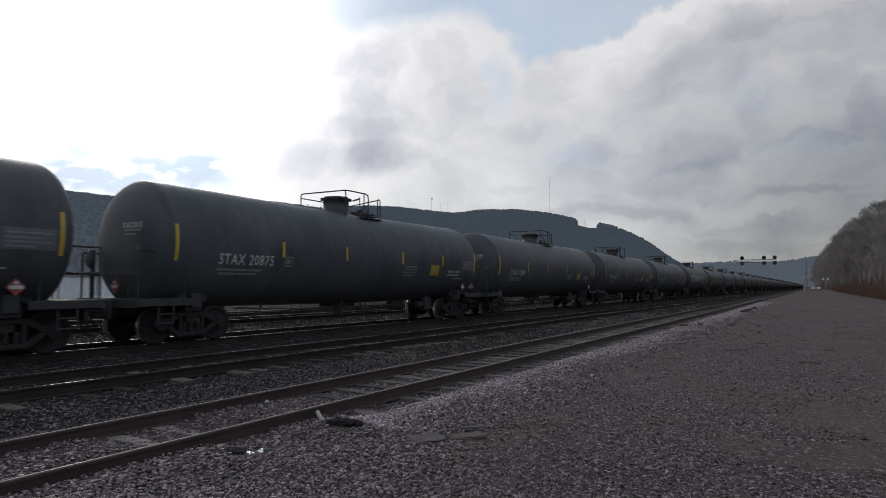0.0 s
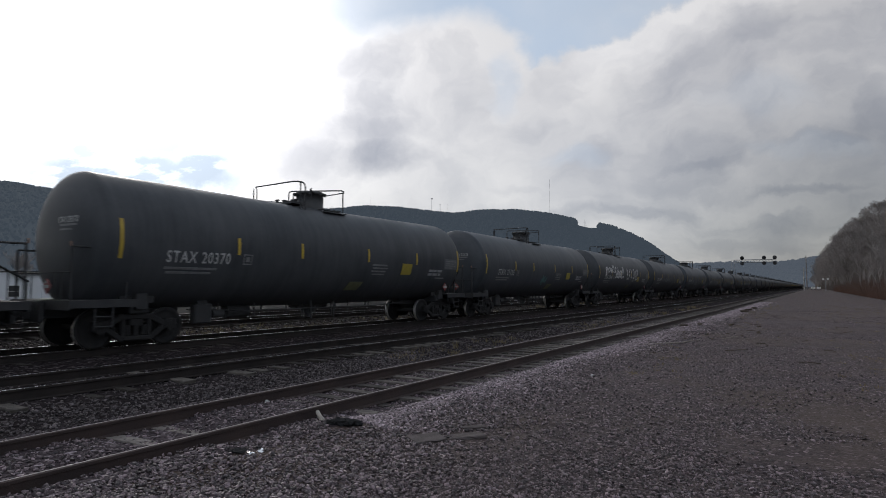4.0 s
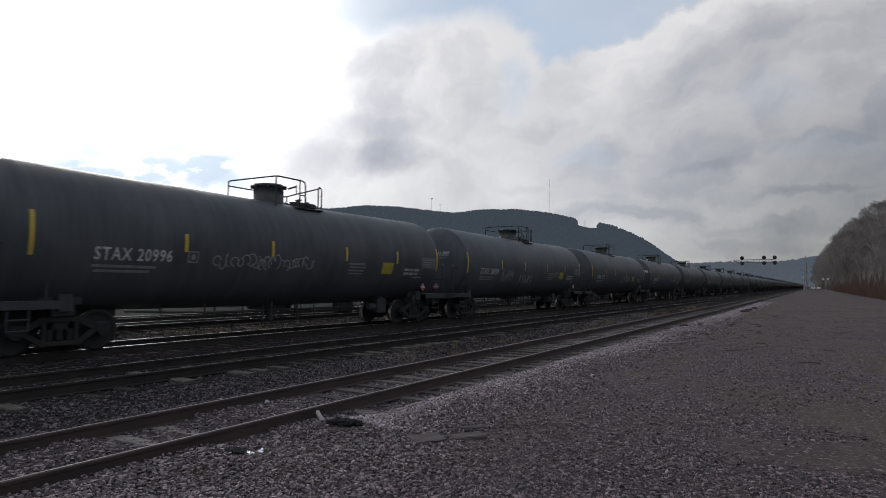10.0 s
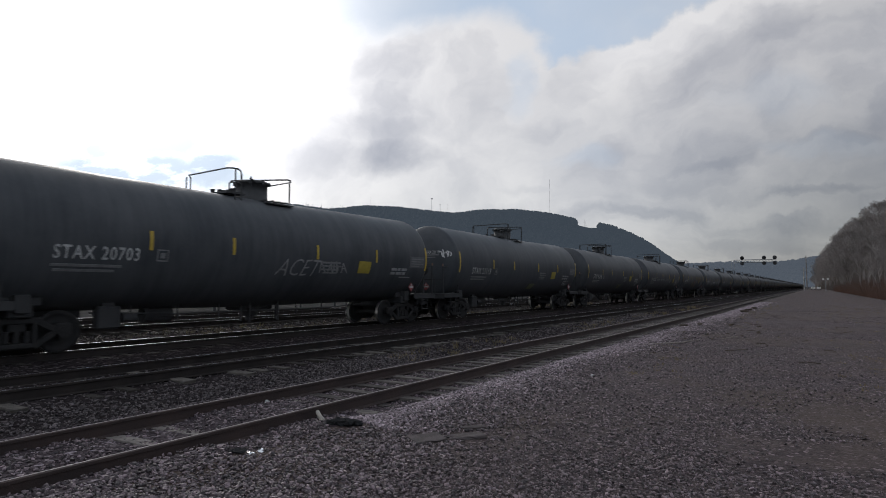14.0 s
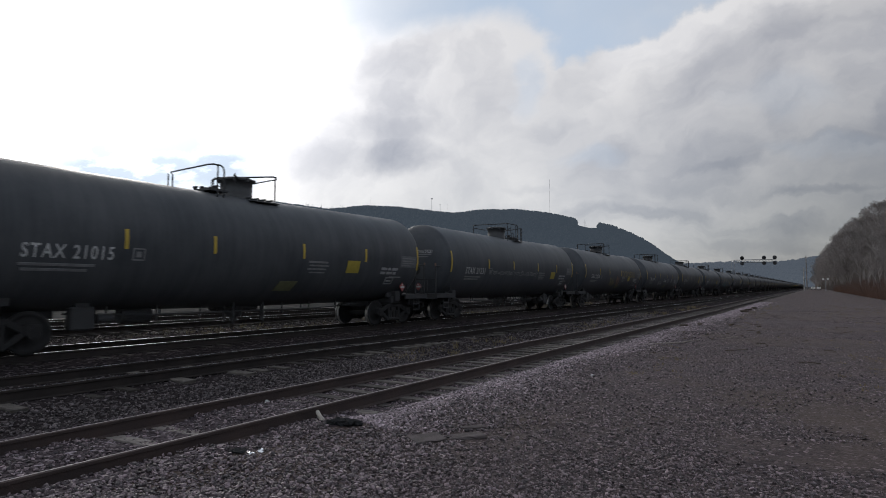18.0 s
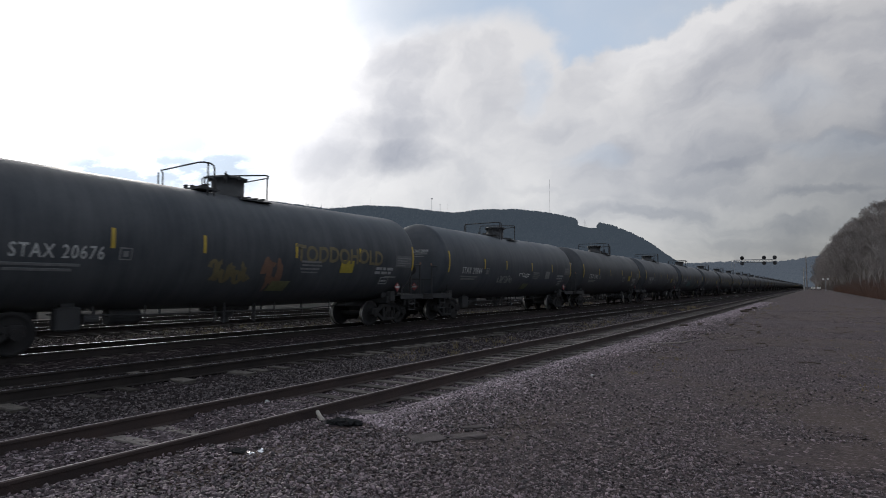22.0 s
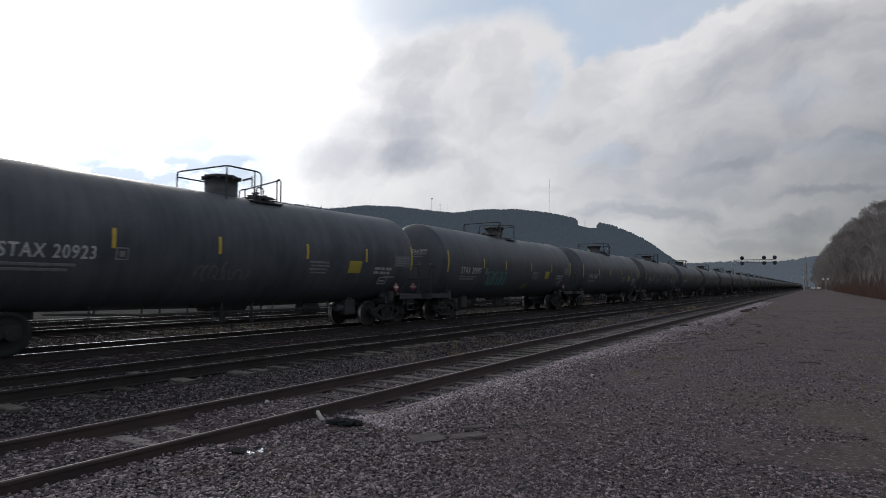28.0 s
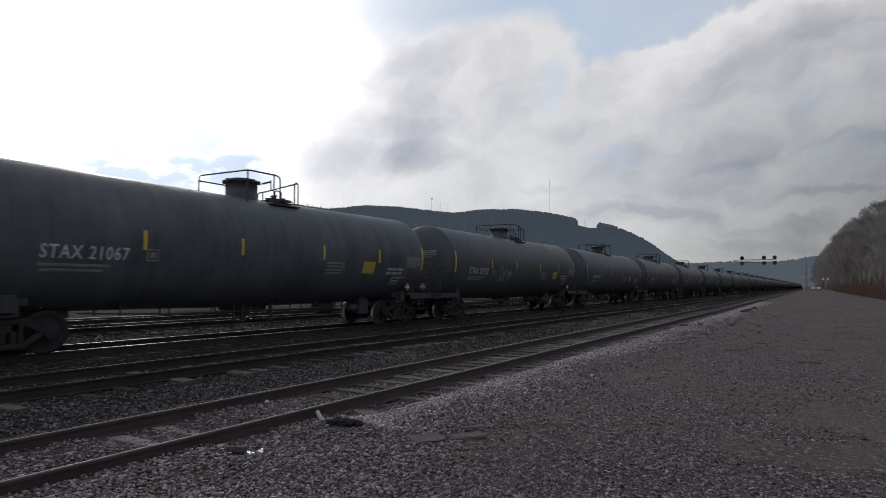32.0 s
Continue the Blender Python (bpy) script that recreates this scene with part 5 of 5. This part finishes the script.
def masts():
    mast(0.185, 0.118, 0.186, 1480, 0.45, "tall slender grey radio mast on the ridge", 0)
    mast(-0.0195, 0.120, 0.153, 1480, 0.6, "short grey antenna mast with a broad head", 1)
    mast(-0.005, 0.120, 0.142, 1480, 0.5, "short grey antenna mast with a broad head", 1)
    mast(0.0085, 0.118, 0.143, 1480, 0.35, "thin grey antenna mast on the ridge")
    mast(-0.125, 0.130, 0.155, 1480, 0.35, "thin grey antenna mast on the ridge")
    mast(0.244, 0.100, 0.116, 1480, 0.5, "short grey antenna mast in the ridge gap")
    mast(0.247, 0.100, 0.115, 1480, 0.4, "short grey antenna mast in the ridge gap")


def signal_bridge():
    """A cantilever gantry up the line, with a pair of lamps above and below its beam at each of three places."""
    t = thing("signal_bridge", pose(0, 170, 0), "grey steel cantilever signal gantry with black signal heads over the tracks", "signal bridge")
    z0, z1, x0, x1 = 8.15, 8.85, -17.45, -7.8
    bm = bmesh.new()
    for dx in (-0.35, 0.35):
        rod(bm, (x0 + dx - 0.35, 0, 0.1), (x0 + dx - 0.35, 0, z1), 0.04)
    for k in range(8):
        rod(bm, (x0 - 0.7, 0, 0.5 + k), (x0, 0, 1.5 + k), 0.02)
    part("gantry_leg", bm, GREY_PAINT, t)
    bm = bmesh.new()
    for z in (z0, z1):
        for dy in (-0.4, 0.4):
            rod(bm, (x0 - 0.4, dy, z), (x1, dy, z), 0.06)
    n = 14
    for k in range(n):
        a, b = x0 + (x1 - x0) * k / n, x0 + (x1 - x0) * (k + 1) / n
        rod(bm, (a, -0.4, z0), (b, -0.4, z1), 0.03)
        rod(bm, (a, 0.4, z1), (b, 0.4, z0), 0.03)
    part("beam", bm, GREY_PAINT, t)
    bm = bmesh.new()
    box(bm, (x0 + x1) / 2, 0, z1 + 0.05, x1 - x0, 0.7, 0.04)
    part("walkway", bm, GREY_PAINT, t)
    for x in (-15.6, -10.6, -8.2):
        for z in (z1 + 0.45, z0 - 0.25):
            bm = bmesh.new()
            lathe(bm, [(-0.62, 0.48), (-0.52, 0.48), (-0.5, 0.45), (-0.44, 0.45)], 20)
            rod(bm, (0, -0.45, 0), (0, 0.1, 0), 0.22, None, 10)
            rod(bm, (0, 0, -0.5), (0, 0, 0.5), 0.06)
            head = part("signal_head", bm, SIGNAL_BLACK, t, "round black signal head", pose(x, 0, z))
            for a in (90, 210, 330):
                bm = bmesh.new()
                rod(bm, (0.24 * math.cos(radians(a)), -0.85, 0.24 * math.sin(radians(a))), (0.24 * math.cos(radians(a)), -0.60, 0.24 * math.sin(radians(a))), 0.10, 0.10, 10)
                part("lamp_hood", bm, SIGNAL_BLACK, head)
    return t


def far_yard():
    # added wall: stands in for the dark wooded ground behind the train
    bm = bmesh.new()
    box(bm, 0, 0, 1.75, 0.5, 190, 3.5, 0.04)
    for k in range(-15, 16):
        box(bm, 0.28, k * 6.2, 1.75, 0.10, 0.35, 3.5)
    box(bm, 0, 0, 3.56, 0.7, 190, 0.12)
    solid("wall_north", bm, WALL_DARK, "long dark wall added beyond the yard for the dark background", "wall", "", "structure", pose(-78, 60, 0.05))
    # a low guard rail along the paved yard
    g = thing("guard_rail", pose(-34, 0, 0.2), "low steel guard rail along the paved yard", "guard rail")
    bm = bmesh.new()
    box(bm, 0, 70, 0.52, 0.06, 180, 0.16, 0.02)
    part("beam", bm, GREY_PAINT, g)
    bm = bmesh.new()
    box(bm, 0, 0, 0.28, 0.12, 0.12, 0.56, 0.01)
    post = mesh_of(bm, "post")
    for k in range(46):
        part("post", post, STEEL_BLACK, g, "", pose(-0.09, -18 + 3.9 * k, 0))


def pale_shed():
    """A long low shed with upright panels, and a small garage beside it."""
    t = thing("long_shed", pose(-61.2, 30.2, 0.1), "long low pale grey-white panelled shed", "shed")
    bm = bmesh.new()
    box(bm, 0, 0, 1.37, 2.4, 11.6, 2.74, 0.02)
    part("wall", bm, SHED_WHITE, t)
    seam = bmesh.new()
    box(seam, 0, 0, 1.35, 0.06, 0.07, 2.66, 0.01)
    seam = mesh_of(seam, "panel_rib")
    for k in range(13):
        part("panel_rib", seam, SHED_WHITE, t, "", pose(1.22, -5.7 + 0.95 * k, 0))
    bm = bmesh.new()
    box(bm, 0, 0, 2.79, 2.7, 11.9, 0.09, 0.01)
    part("roof", bm, GREY_PAINT, t)
    g = thing("garage", pose(-60.4, 22.0, 0.1), "small white gabled garage with one window", "garage")
    half, eave, ridge_z = 2.25, 2.25, 3.55
    prof = [(-half, 0), (half, 0), (half, eave), (0, ridge_z), (-half, eave)]
    verts = [(x, y, z) for x in (-2.0, 0.0) for y, z in prof]
    faces = [(0, 1, 2, 3, 4), (9, 8, 7, 6, 5)] + [(k, 5 + k, 5 + (k + 1) % 5, (k + 1) % 5) for k in range(5)]
    part("wall", raw("wall", verts, faces, SHED_WHITE), SHED_WHITE, g)
    for side in (-1, 1):
        slope = math.atan2(ridge_z - eave, half)
        bm = bmesh.new()
        box(bm, -0.9, side * half / 2 * 1.06, (eave + ridge_z) / 2 + 0.03, 2.5, math.hypot(half, ridge_z - eave) * 1.1, 0.10, 0.01, Matrix.Rotation(-side * slope, 4, "X"))
        part("roof", bm, WALL_DARK, g)
    bm = bmesh.new()
    box(bm, 0.02, 1.35, 1.35, 0.05, 0.86, 1.0, 0.01)
    w = part("window", bm, SIGNAL_BLACK, g)
    for y, z, sy, sz in ((0.90, 1.35, 0.07, 1.14), (1.80, 1.35, 0.07, 1.14), (1.35, 0.82, 0.97, 0.07), (1.35, 1.88, 0.97, 0.07), (1.35, 1.35, 0.86, 0.04)):
        bm = bmesh.new()
        box(bm, 0.05, y, z, 0.05, sy, sz)
        part("window_frame", bm, PLACARD_WHITE, w)


def box_trailer(x, y, long, paint, label):
    """A van trailer parked on its wheels and landing legs, side on to the tracks."""
    t = thing("box_trailer", pose(x, y, 0.16), label, "trailer", "trailers in the yard")
    bm = bmesh.new()
    box(bm, 0, 0, 2.35, 2.5, long, 2.6, 0.04)
    for k in range(int(long / 0.6)):
        box(bm, 1.26, -long / 2 + 0.3 + 0.6 * k, 2.35, 0.03, 0.06, 2.5)
    part("body", bm, paint, t)
    bm = bmesh.new()
    box(bm, 0, 0, 0.98, 2.0, long, 0.14)
    for s in (-0.9, 0.9):
        box(bm, s, -long * 0.28, 0.5, 0.12, 0.12, 1.0)
    part("chassis", bm, STEEL_BLACK, t)
    for s in (-1.0, 1.0):
        for k in (0.30, 0.40):
            bm = bmesh.new()
            rod(bm, (s - 0.18, long * k, 0.5), (s + 0.18, long * k, 0.5), 0.5, None, 16)
            part("wheel", bm, SIGNAL_BLACK, t)


def trailers():
    box_trailer(-70, 53.9, 4.7, TRAILER_RED, "faded red box trailer parked in the paved yard")
    box_trailer(-70, 58.1, 2.6, TRAILER_WHITE, "short dirty white box trailer parked in the yard")
    box_trailer(-70, 60.9, 2.4, TRAILER_RED, "short faded red box trailer parked in the yard")
    box_trailer(-70, 63.4, 2.2, TRAILER_WHITE, "short dirty white box trailer parked in the yard")


def utility_pole():
    for x, y, tall, paint, label in ((-4.3, 350, 11.5, POLE_PALE, "short pale grey utility pole with a crossarm"), (-3.7, 420, 21.0, BARK, "tall dark wooden utility pole with a crossarm")):
        t = thing("utility_pole", pose(x, y, 0), label, "utility pole", "poles beyond the lot")
        bm = bmesh.new()
        rod(bm, (0, 0, 0), (0, 0, tall), 0.34, 0.24, 10)
        part("pole", bm, paint, t)
        bm = bmesh.new()
        box(bm, 0, 0, tall - 1.2, 2.2, 0.12, 0.14)
        part("crossarm", bm, paint, t)
    t = thing("signal_post", pose(3.9, 278, 0), "small trackside post with two pale signs", "signal post")
    bm = bmesh.new()
    rod(bm, (0, 0, 0), (0, 0, 5.0), 0.12, 0.1, 8)
    part("pole", bm, GREY_PAINT, t)
    for x in (-0.75, 0.75):
        bm = bmesh.new()
        box(bm, x, 0, 4.9, 0.7, 0.08, 0.7, 0.03)
        part("sign", bm, PLACARD_WHITE, t)


def parked_van(x, y, turn):
    t = thing("parked_van", pose(x, y, 0, 0, 0, turn), "small white van parked at the far end of the lot", "van", "vans at the lot's end")
    bm = bmesh.new()
    box(bm, 0, 0, 1.05, 1.8, 4.4, 1.3, 0.15)
    box(bm, 0, 0.4, 1.75, 1.6, 2.9, 0.5, 0.15)
    part("body", bm, PLACARD_WHITE, t)
    bm = bmesh.new()
    box(bm, 0, -1.1, 1.72, 1.5, 0.12, 0.42, 0.03)
    part("windscreen", bm, SIGNAL_BLACK, t)
    for sx in (-0.8, 0.8):
        for sy in (-1.4, 1.4):
            bm = bmesh.new()
            rod(bm, (sx - 0.1, sy, 0.33), (sx + 0.1, sy, 0.33), 0.33, None, 14)
            part("wheel", bm, SIGNAL_BLACK, t)


def tree_mesh(seed, tall, deepest=7):
    """A bare winter tree: trunk, and limbs that fork into twigs."""
    rng = random.Random(seed)
    trunk, twigs = ([], []), ([], [])

    def limb(out, a, b, ra, rb, sides):
        verts, faces = out
        q = (b - a).to_track_quat("Z", "Y")
        n = len(verts)
        for p, r in ((a, ra), (b, rb)):
            for k in range(sides):
                t = 2 * math.pi * k / sides
                verts.append(p + q @ Vector((r * math.cos(t), r * math.sin(t), 0)))
        faces.extend((n + k, n + (k + 1) % sides, n + sides + (k + 1) % sides, n + sides + k) for k in range(sides))

    def grow(p, d, length, r, level):
        b = p + d * length
        limb(trunk if level < 2 else twigs, p, b, r, r * 0.68, 6 if level < 2 else 3)
        if level > deepest or length < 0.22:
            return
        for _ in range(3 if level < 6 else 2):
            side = Vector((rng.uniform(-1, 1), rng.uniform(-1, 1), rng.uniform(-0.15, 0.7)))
            nd = (d + side * rng.uniform(0.45, 0.85)).normalized()
            grow(p.lerp(b, rng.uniform(0.55, 1.0)), nd, length * rng.uniform(0.58, 0.8), max(r * 0.58, 0.012), level + 1)
    grow(Vector((0, 0, 0)), Vector((rng.uniform(-.06, .06), rng.uniform(-.06, .06), 1)).normalized(), tall * 0.32, tall * 0.012, 0)
    return raw("trunk", *trunk, BARK), raw("crown", *twigs, BARK)


SKYLINE = ((0.637, 0.646, 0.66, 0.682, 0.694, 0.722, 0.740, 0.762, 0.85), (0.045, 0.070, 0.082, 0.100, 0.116, 0.136, 0.151, 0.161, 0.19))


def bank_edge(y):
    return 8.6 - 2.4 * min(max((y - 90) / 400, 0), 1.0) - 8.0 * min(max((y - 490) / 410, 0), 1.0)


def skyline(x, y):
    """How high the wood's outline stands over the place x, y."""
    ahead, aside = AHEAD.x * x + AHEAD.y * y, ASIDE.x * x + ASIDE.y * y
    return float(np.interp(aside / max(ahead, 1.0), SKYLINE[0], SKYLINE[1])) * max(ahead, 1.0) + EYE[2]


def bank_height(x, y):
    over = max(0.0, x - bank_edge(y) - 2.0)
    steep = 0.75 + 1.6 * min(max((y - 220) / 300, 0), 1.0)      # the bank turns into a bluff beyond the lot
    return min(over * steep, 48, max(skyline(x, y) - 12, 0.5 * over)) + 0.5 * noise.noise((x * 0.15, y * 0.08, 4)) * min(over, 1)


def tree_size(rng, x, y):
    s = rng.uniform(0.72, 1.10) * (0.75 if x < bank_edge(y) + 4 else 1.0) * (0.6 if y < 115 else 0.85 if y < 150 else 1.1 if y < 300 else 1.3)
    # the wood is lower where it thins out along its skyline
    return max(0.22, min(s, (skyline(x, y) - bank_height(x, y)) * (rng.uniform(1.02, 1.14) if rng.random() < 0.10 else rng.uniform(0.55, 1.0) ** 0.7) / 23.0))


def woods():
    rng = random.Random(21)
    verts, faces = sheet(steps((1.5, 20, 1.0), (20, 120, 6)), steps((20, 500, 8), (500, 1200, 25)), lambda x, y: bank_height(x, y) - 0.06)
    tagged(new("wooded_bank", raw("wooded_bank", verts, faces, LEAF_LITTER, True)), "leaf-covered bank rising beside the lot", "bank", "", "structure")
    kinds = []
    for k in range(5):
        a, b = tree_mesh(100 + k, 21)
        t = thing("bare_tree", pose(0, 0, 0), "leafless grey-brown deciduous tree in the winter wood", "tree", "trees beside the lot")
        part("trunk", a, BARK, t)
        part("crown", b, BARK, t)
        kinds.append(t)
    spots = []
    for x, y in ((-72, 24.5), (-74, 28.5), (-71, 33.0), (-75, 38.0), (-70, 19.0), (-73, 44.0)):      # behind the shed
        spots.append((x, y))
    for k in range(293):
        y = 80 + 470 * rng.random() ** 1.3
        spots.append((bank_edge(y) + 1.5 + 42 * rng.random() ** 1.3, y))
    for k, (x, y) in enumerate(spots):
        s = tree_size(rng, x, y) if x > 0 else rng.uniform(0.35, 0.5)
        m = Matrix.Translation((x, y, bank_height(x, y) - 0.2 if x > 0 else 0.0)) @ Matrix.Rotation(rng.uniform(0, 6.28), 4, "Z")
        if k < 5:
            kinds[k].matrix_basis = m
            kinds[k].scale = (s, s, s)
        else:
            c = copy_thing(kinds[k % 5], m)
            c.scale = (s, s, s)
    # the far end of the wood, past the lot
    fine = tree_mesh(140, 21, 5)
    base = np.array([v.co[:] for me in fine for v in me.vertices])
    loops, off = [], 0
    for me in fine:
        loops += [[v + off for v in p.vertices] for p in me.polygons]
        off += len(me.vertices)
    loops = np.array(loops)
    verts, faces = [], []
    for k in range(170):
        y = 480 + 420 * rng.random()
        x = bank_edge(y) + 1.0 + 30 * rng.random() ** 1.3
        s, a = tree_size(rng, x, y), rng.uniform(0, 6.28)
        turn = np.array([[math.cos(a), math.sin(a), 0], [-math.sin(a), math.cos(a), 0], [0, 0, 1]]) * s
        faces.append(loops + len(base) * k)
        verts.append(base @ turn + np.array((x, y, bank_height(x, y) - 0.2)))
    me = raw("far_wood", np.concatenate(verts).tolist(), np.concatenate(faces).tolist(), BARK)
    tagged(new("far_wood", me), "leafless grey-brown wood at the far end of the lot", "wood", "", "stuff")
    # grey undergrowth between the trees
    verts, faces = [], []
    for k in range(60000):
        y = 78 + 620 * rng.random() ** 1.3
        x = bank_edge(y) + 0.5 + 26 * rng.random() ** 1.2
        h = rng.uniform(0.6, 3.8)
        p = Vector((x, y, bank_height(x, y) - 0.1))
        lean = Vector((rng.gauss(0, 0.45), rng.gauss(0, 0.45), 1)) * h
        w = rng.uniform(0.006, 0.016) * (1 + y / 300)
        b = len(verts)
        verts += [p + Vector((-w, 0, 0)), p + Vector((w, 0, 0)), p + Vector((0, w * 1.7, 0)), p + lean]
        faces += [(b, b + 1, b + 3), (b + 1, b + 2, b + 3), (b + 2, b, b + 3)]
    tagged(new("undergrowth", raw("undergrowth", verts, faces, UNDERGROWTH)), "grey leafless undergrowth between the trees", "undergrowth", "", "stuff")
    # red-brown brush along the foot of the bank
    verts, faces = [], []
    for k in range(16000):
        y = 60 + 240 * rng.random() ** 1.5
        x = bank_edge(y) + rng.uniform(-0.6, 4.5) + (1.5 if y < 80 else 0)
        z = bank_height(x, y) - 0.05
        h = rng.uniform(0.9, 3.4)
        lean = Vector((rng.uniform(-0.5, 0.5), rng.uniform(-0.5, 0.5), 1)) * h
        w = rng.uniform(0.008, 0.02)
        p = Vector((x, y, z))
        b = len(verts)
        verts += [p + Vector((-w, 0, 0)), p + Vector((w, 0, 0)), p + Vector((0, w * 1.7, 0)), p + lean]
        faces += [(b, b + 1, b + 3), (b + 1, b + 2, b + 3), (b + 2, b, b + 3)]
    tagged(new("brush", raw("brush", verts, faces, THICKET)), "red-brown leafless brush along the bank", "brush", "", "stuff")


def slab(x, y, sx, sy, turn, seed, name, label, category, material, thick=0.05, sink=0.015):
    """A worn flat piece with chipped edges."""
    rng = random.Random(seed)
    bm = bmesh.new()
    box(bm, 0, 0, 0, sx, sy, thick, 0.006)
    bmesh.ops.subdivide_edges(bm, edges=[e for e in bm.edges if e.calc_length() > 0.15], cuts=4)
    for v in bm.verts:
        v.co += Vector((rng.uniform(-1, 1), rng.uniform(-1, 1), rng.uniform(-0.4, 0.4))) * 0.012
    return solid(name, bm, material, label, category, "", "", pose(x, y, ground_height(x, y) + thick / 2 - sink, rng.uniform(-3, 3), rng.uniform(-3, 3), turn))


def stick(name, label, points, r, material, category="stick"):
    bm = bmesh.new()
    for (a, b), k in zip(zip(points, points[1:]), range(9)):
        rod(bm, a, b, r * (1 - 0.12 * k), r * (0.9 - 0.12 * k), 7)
    return solid(name, bm, material, label, category)


def crumpled(name, x, y, size, material, label, category, seed, flat=0.6):
    rng = random.Random(seed)
    bm = bmesh.new()
    bmesh.ops.create_icosphere(bm, subdivisions=2, radius=size)
    for v in bm.verts:
        v.co *= rng.uniform(0.55, 1.15)
        v.co.z *= flat
    return solid(name, bm, material, label, category, "", "", pose(x, y, ground_height(x, y) + size * flat * 0.5, 0, 0, rng.uniform(0, 360)))


def debris():
    slab(-3.98, 5.88, 0.40, 0.30, 62, 1, "old_board", "weathered grey board lying flat in the gravel", "board", OLD_BOARD, 0.04)
    slab(-3.66, 6.30, 0.42, 0.24, 48, 2, "old_board", "weathered grey board lying flat in the gravel", "board", OLD_BOARD, 0.04)
    slab(-3.80, 6.68, 0.34, 0.11, 40, 3, "old_board", "narrow weathered board beside the others", "board", OLD_BOARD, 0.04)
    # heap of oily rags beside the rail
    for k, (x, y, s) in enumerate([(-5.20, 5.66, 0.12), (-5.09, 5.75, 0.12), (-5.26, 5.59, 0.08), (-5.02, 5.83, 0.08)]):
        crumpled("oily_rag", x, y, s, OIL, "black oily rag heaped by the rail", "rag", 40 + k, 0.5)
    stick("broken_stake", "short grey wooden stake leaning on the rail", [(-5.58, 5.79, 0.05), (-5.66, 5.81, 0.10), (-5.75, 5.85, 0.15)], 0.034, PALE_WOOD, "stake")
    crumpled("foil_scrap", -5.06, 4.32, 0.045, FOIL, "crumpled shiny foil scrap on the gravel", "foil", 50, 0.8)
    crumpled("bottle_scrap", -5.05, 4.17, 0.045, FOIL, "flattened clear plastic scrap on the gravel", "litter", 51, 0.4)
    # added black lump: stands in for the shade in the hollow by the scrap
    crumpled("dark_rag", -5.16, 4.10, 0.10, OIL, "flat black lump in place of the shade in a hollow", "rag", 52, 0.2)
    crumpled("paper_scrap", -7.24, 6.27, 0.045, LETTER, "small white paper scrap between the rails", "paper", 53, 0.8)
    crumpled("white_stone", -3.86, 11.68, 0.05, LETTER, "single pale stone on the lot", "stone", 54, 0.6)
    stick("fallen_branch", "long pale fallen branch on the gravel", [(-4.55, 18.7, 0.05), (-4.1, 19.2, 0.07), (-3.7, 19.75, 0.06), (-3.45, 20.6, 0.08), (-3.3, 21.3, 0.06)], 0.024, DRY_STICK, "branch")
    stick("fallen_branch", "short pale fallen branch on the gravel", [(-2.75, 22.3, 0.04), (-2.6, 22.9, 0.06), (-2.4, 23.5, 0.04)], 0.018, DRY_STICK, "branch")
    twigs = random.Random(91)
    for k in range(14):
        x, y = twigs.uniform(-4.6, 1.5), twigs.uniform(15, 34)
        a, long = twigs.uniform(0, 3.14), twigs.uniform(0.15, 0.5)
        z = ground_height(x, y) + 0.02
        stick("dry_twig", "short dark dry twig on the gravel", [(x, y, z), (x + long * math.cos(a), y + long * math.sin(a), z + 0.02), (x + 1.6 * long * math.cos(a + 0.3), y + 1.6 * long * math.sin(a + 0.3), z)], 0.012, DRY_STICK if k % 3 == 0 else LEAF_LITTER, "twig")
    for k, (x, y, s) in enumerate([(-5.15, 28.8, 0.20), (-4.7, 30.2, 0.15), (-3.4, 31.0, 0.16), (-2.2, 30.5, 0.12), (-1.9, 26.0, 0.10), (-4.2, 46.0, 0.3), (-4.3, 50.0, 0.25), (-4.25, 54.0, 0.28), (-3.9, 21.9, 0.09), (-3.5, 24.3, 0.08), (-2.9, 25.1, 0.07), (-3.1, 22.6, 0.06), (-2.3, 24.0, 0.06), (-4.4, 24.6, 0.10)]):
        crumpled("dark_clod", x, y, s, LEAF_LITTER, "dark clod of earth on the gravel", "clod", 60 + k, 0.5)


cloud = cloud_layer()
ground()
tracks()
hills()
crest_trees()
weeds()
masts()
signal_bridge()
far_yard()
pale_shed()
trailers()
utility_pole()
parked_van(-0.6, 425, 6)
parked_van(2.3, 420, -5)
woods()
build_shared()
for number in range(-2, 67):
    tank_car(number)
loose_stones()
debris()


def motions():
    drift = Matrix.Translation(EYE)
    walk(cloud, [(0.0, drift), (16.0, Matrix.Translation(ASIDE * 75) @ drift), (32.0, Matrix.Translation(ASIDE * 150) @ drift)])
    times = [0.5 * k for k in range(65)]
    for i, car, sets in cars:
        walk(car, [(t, pose(-15.30, car_at(i) - run(t), 0.374)) for t in times])
    # all wheelsets turn alike
    ticks = [k / 15 for k in range(15 * 32 + 1)]
    lead = cars[0][2]
    for k, y in enumerate(AXLES):
        walk(lead[k], [(t, pose(0, y, WHEEL_R, math.degrees(run(t) / WHEEL_R))) for t in ticks])
        for i, car, sets in cars[1:]:
            if i <= 24:
                sets[k].rotation_mode = "QUATERNION"
                own = sets[k].animation_data_create()
                own.action = lead[k].animation_data.action
                own.action_slot = lead[k].animation_data.action_slot


motions()
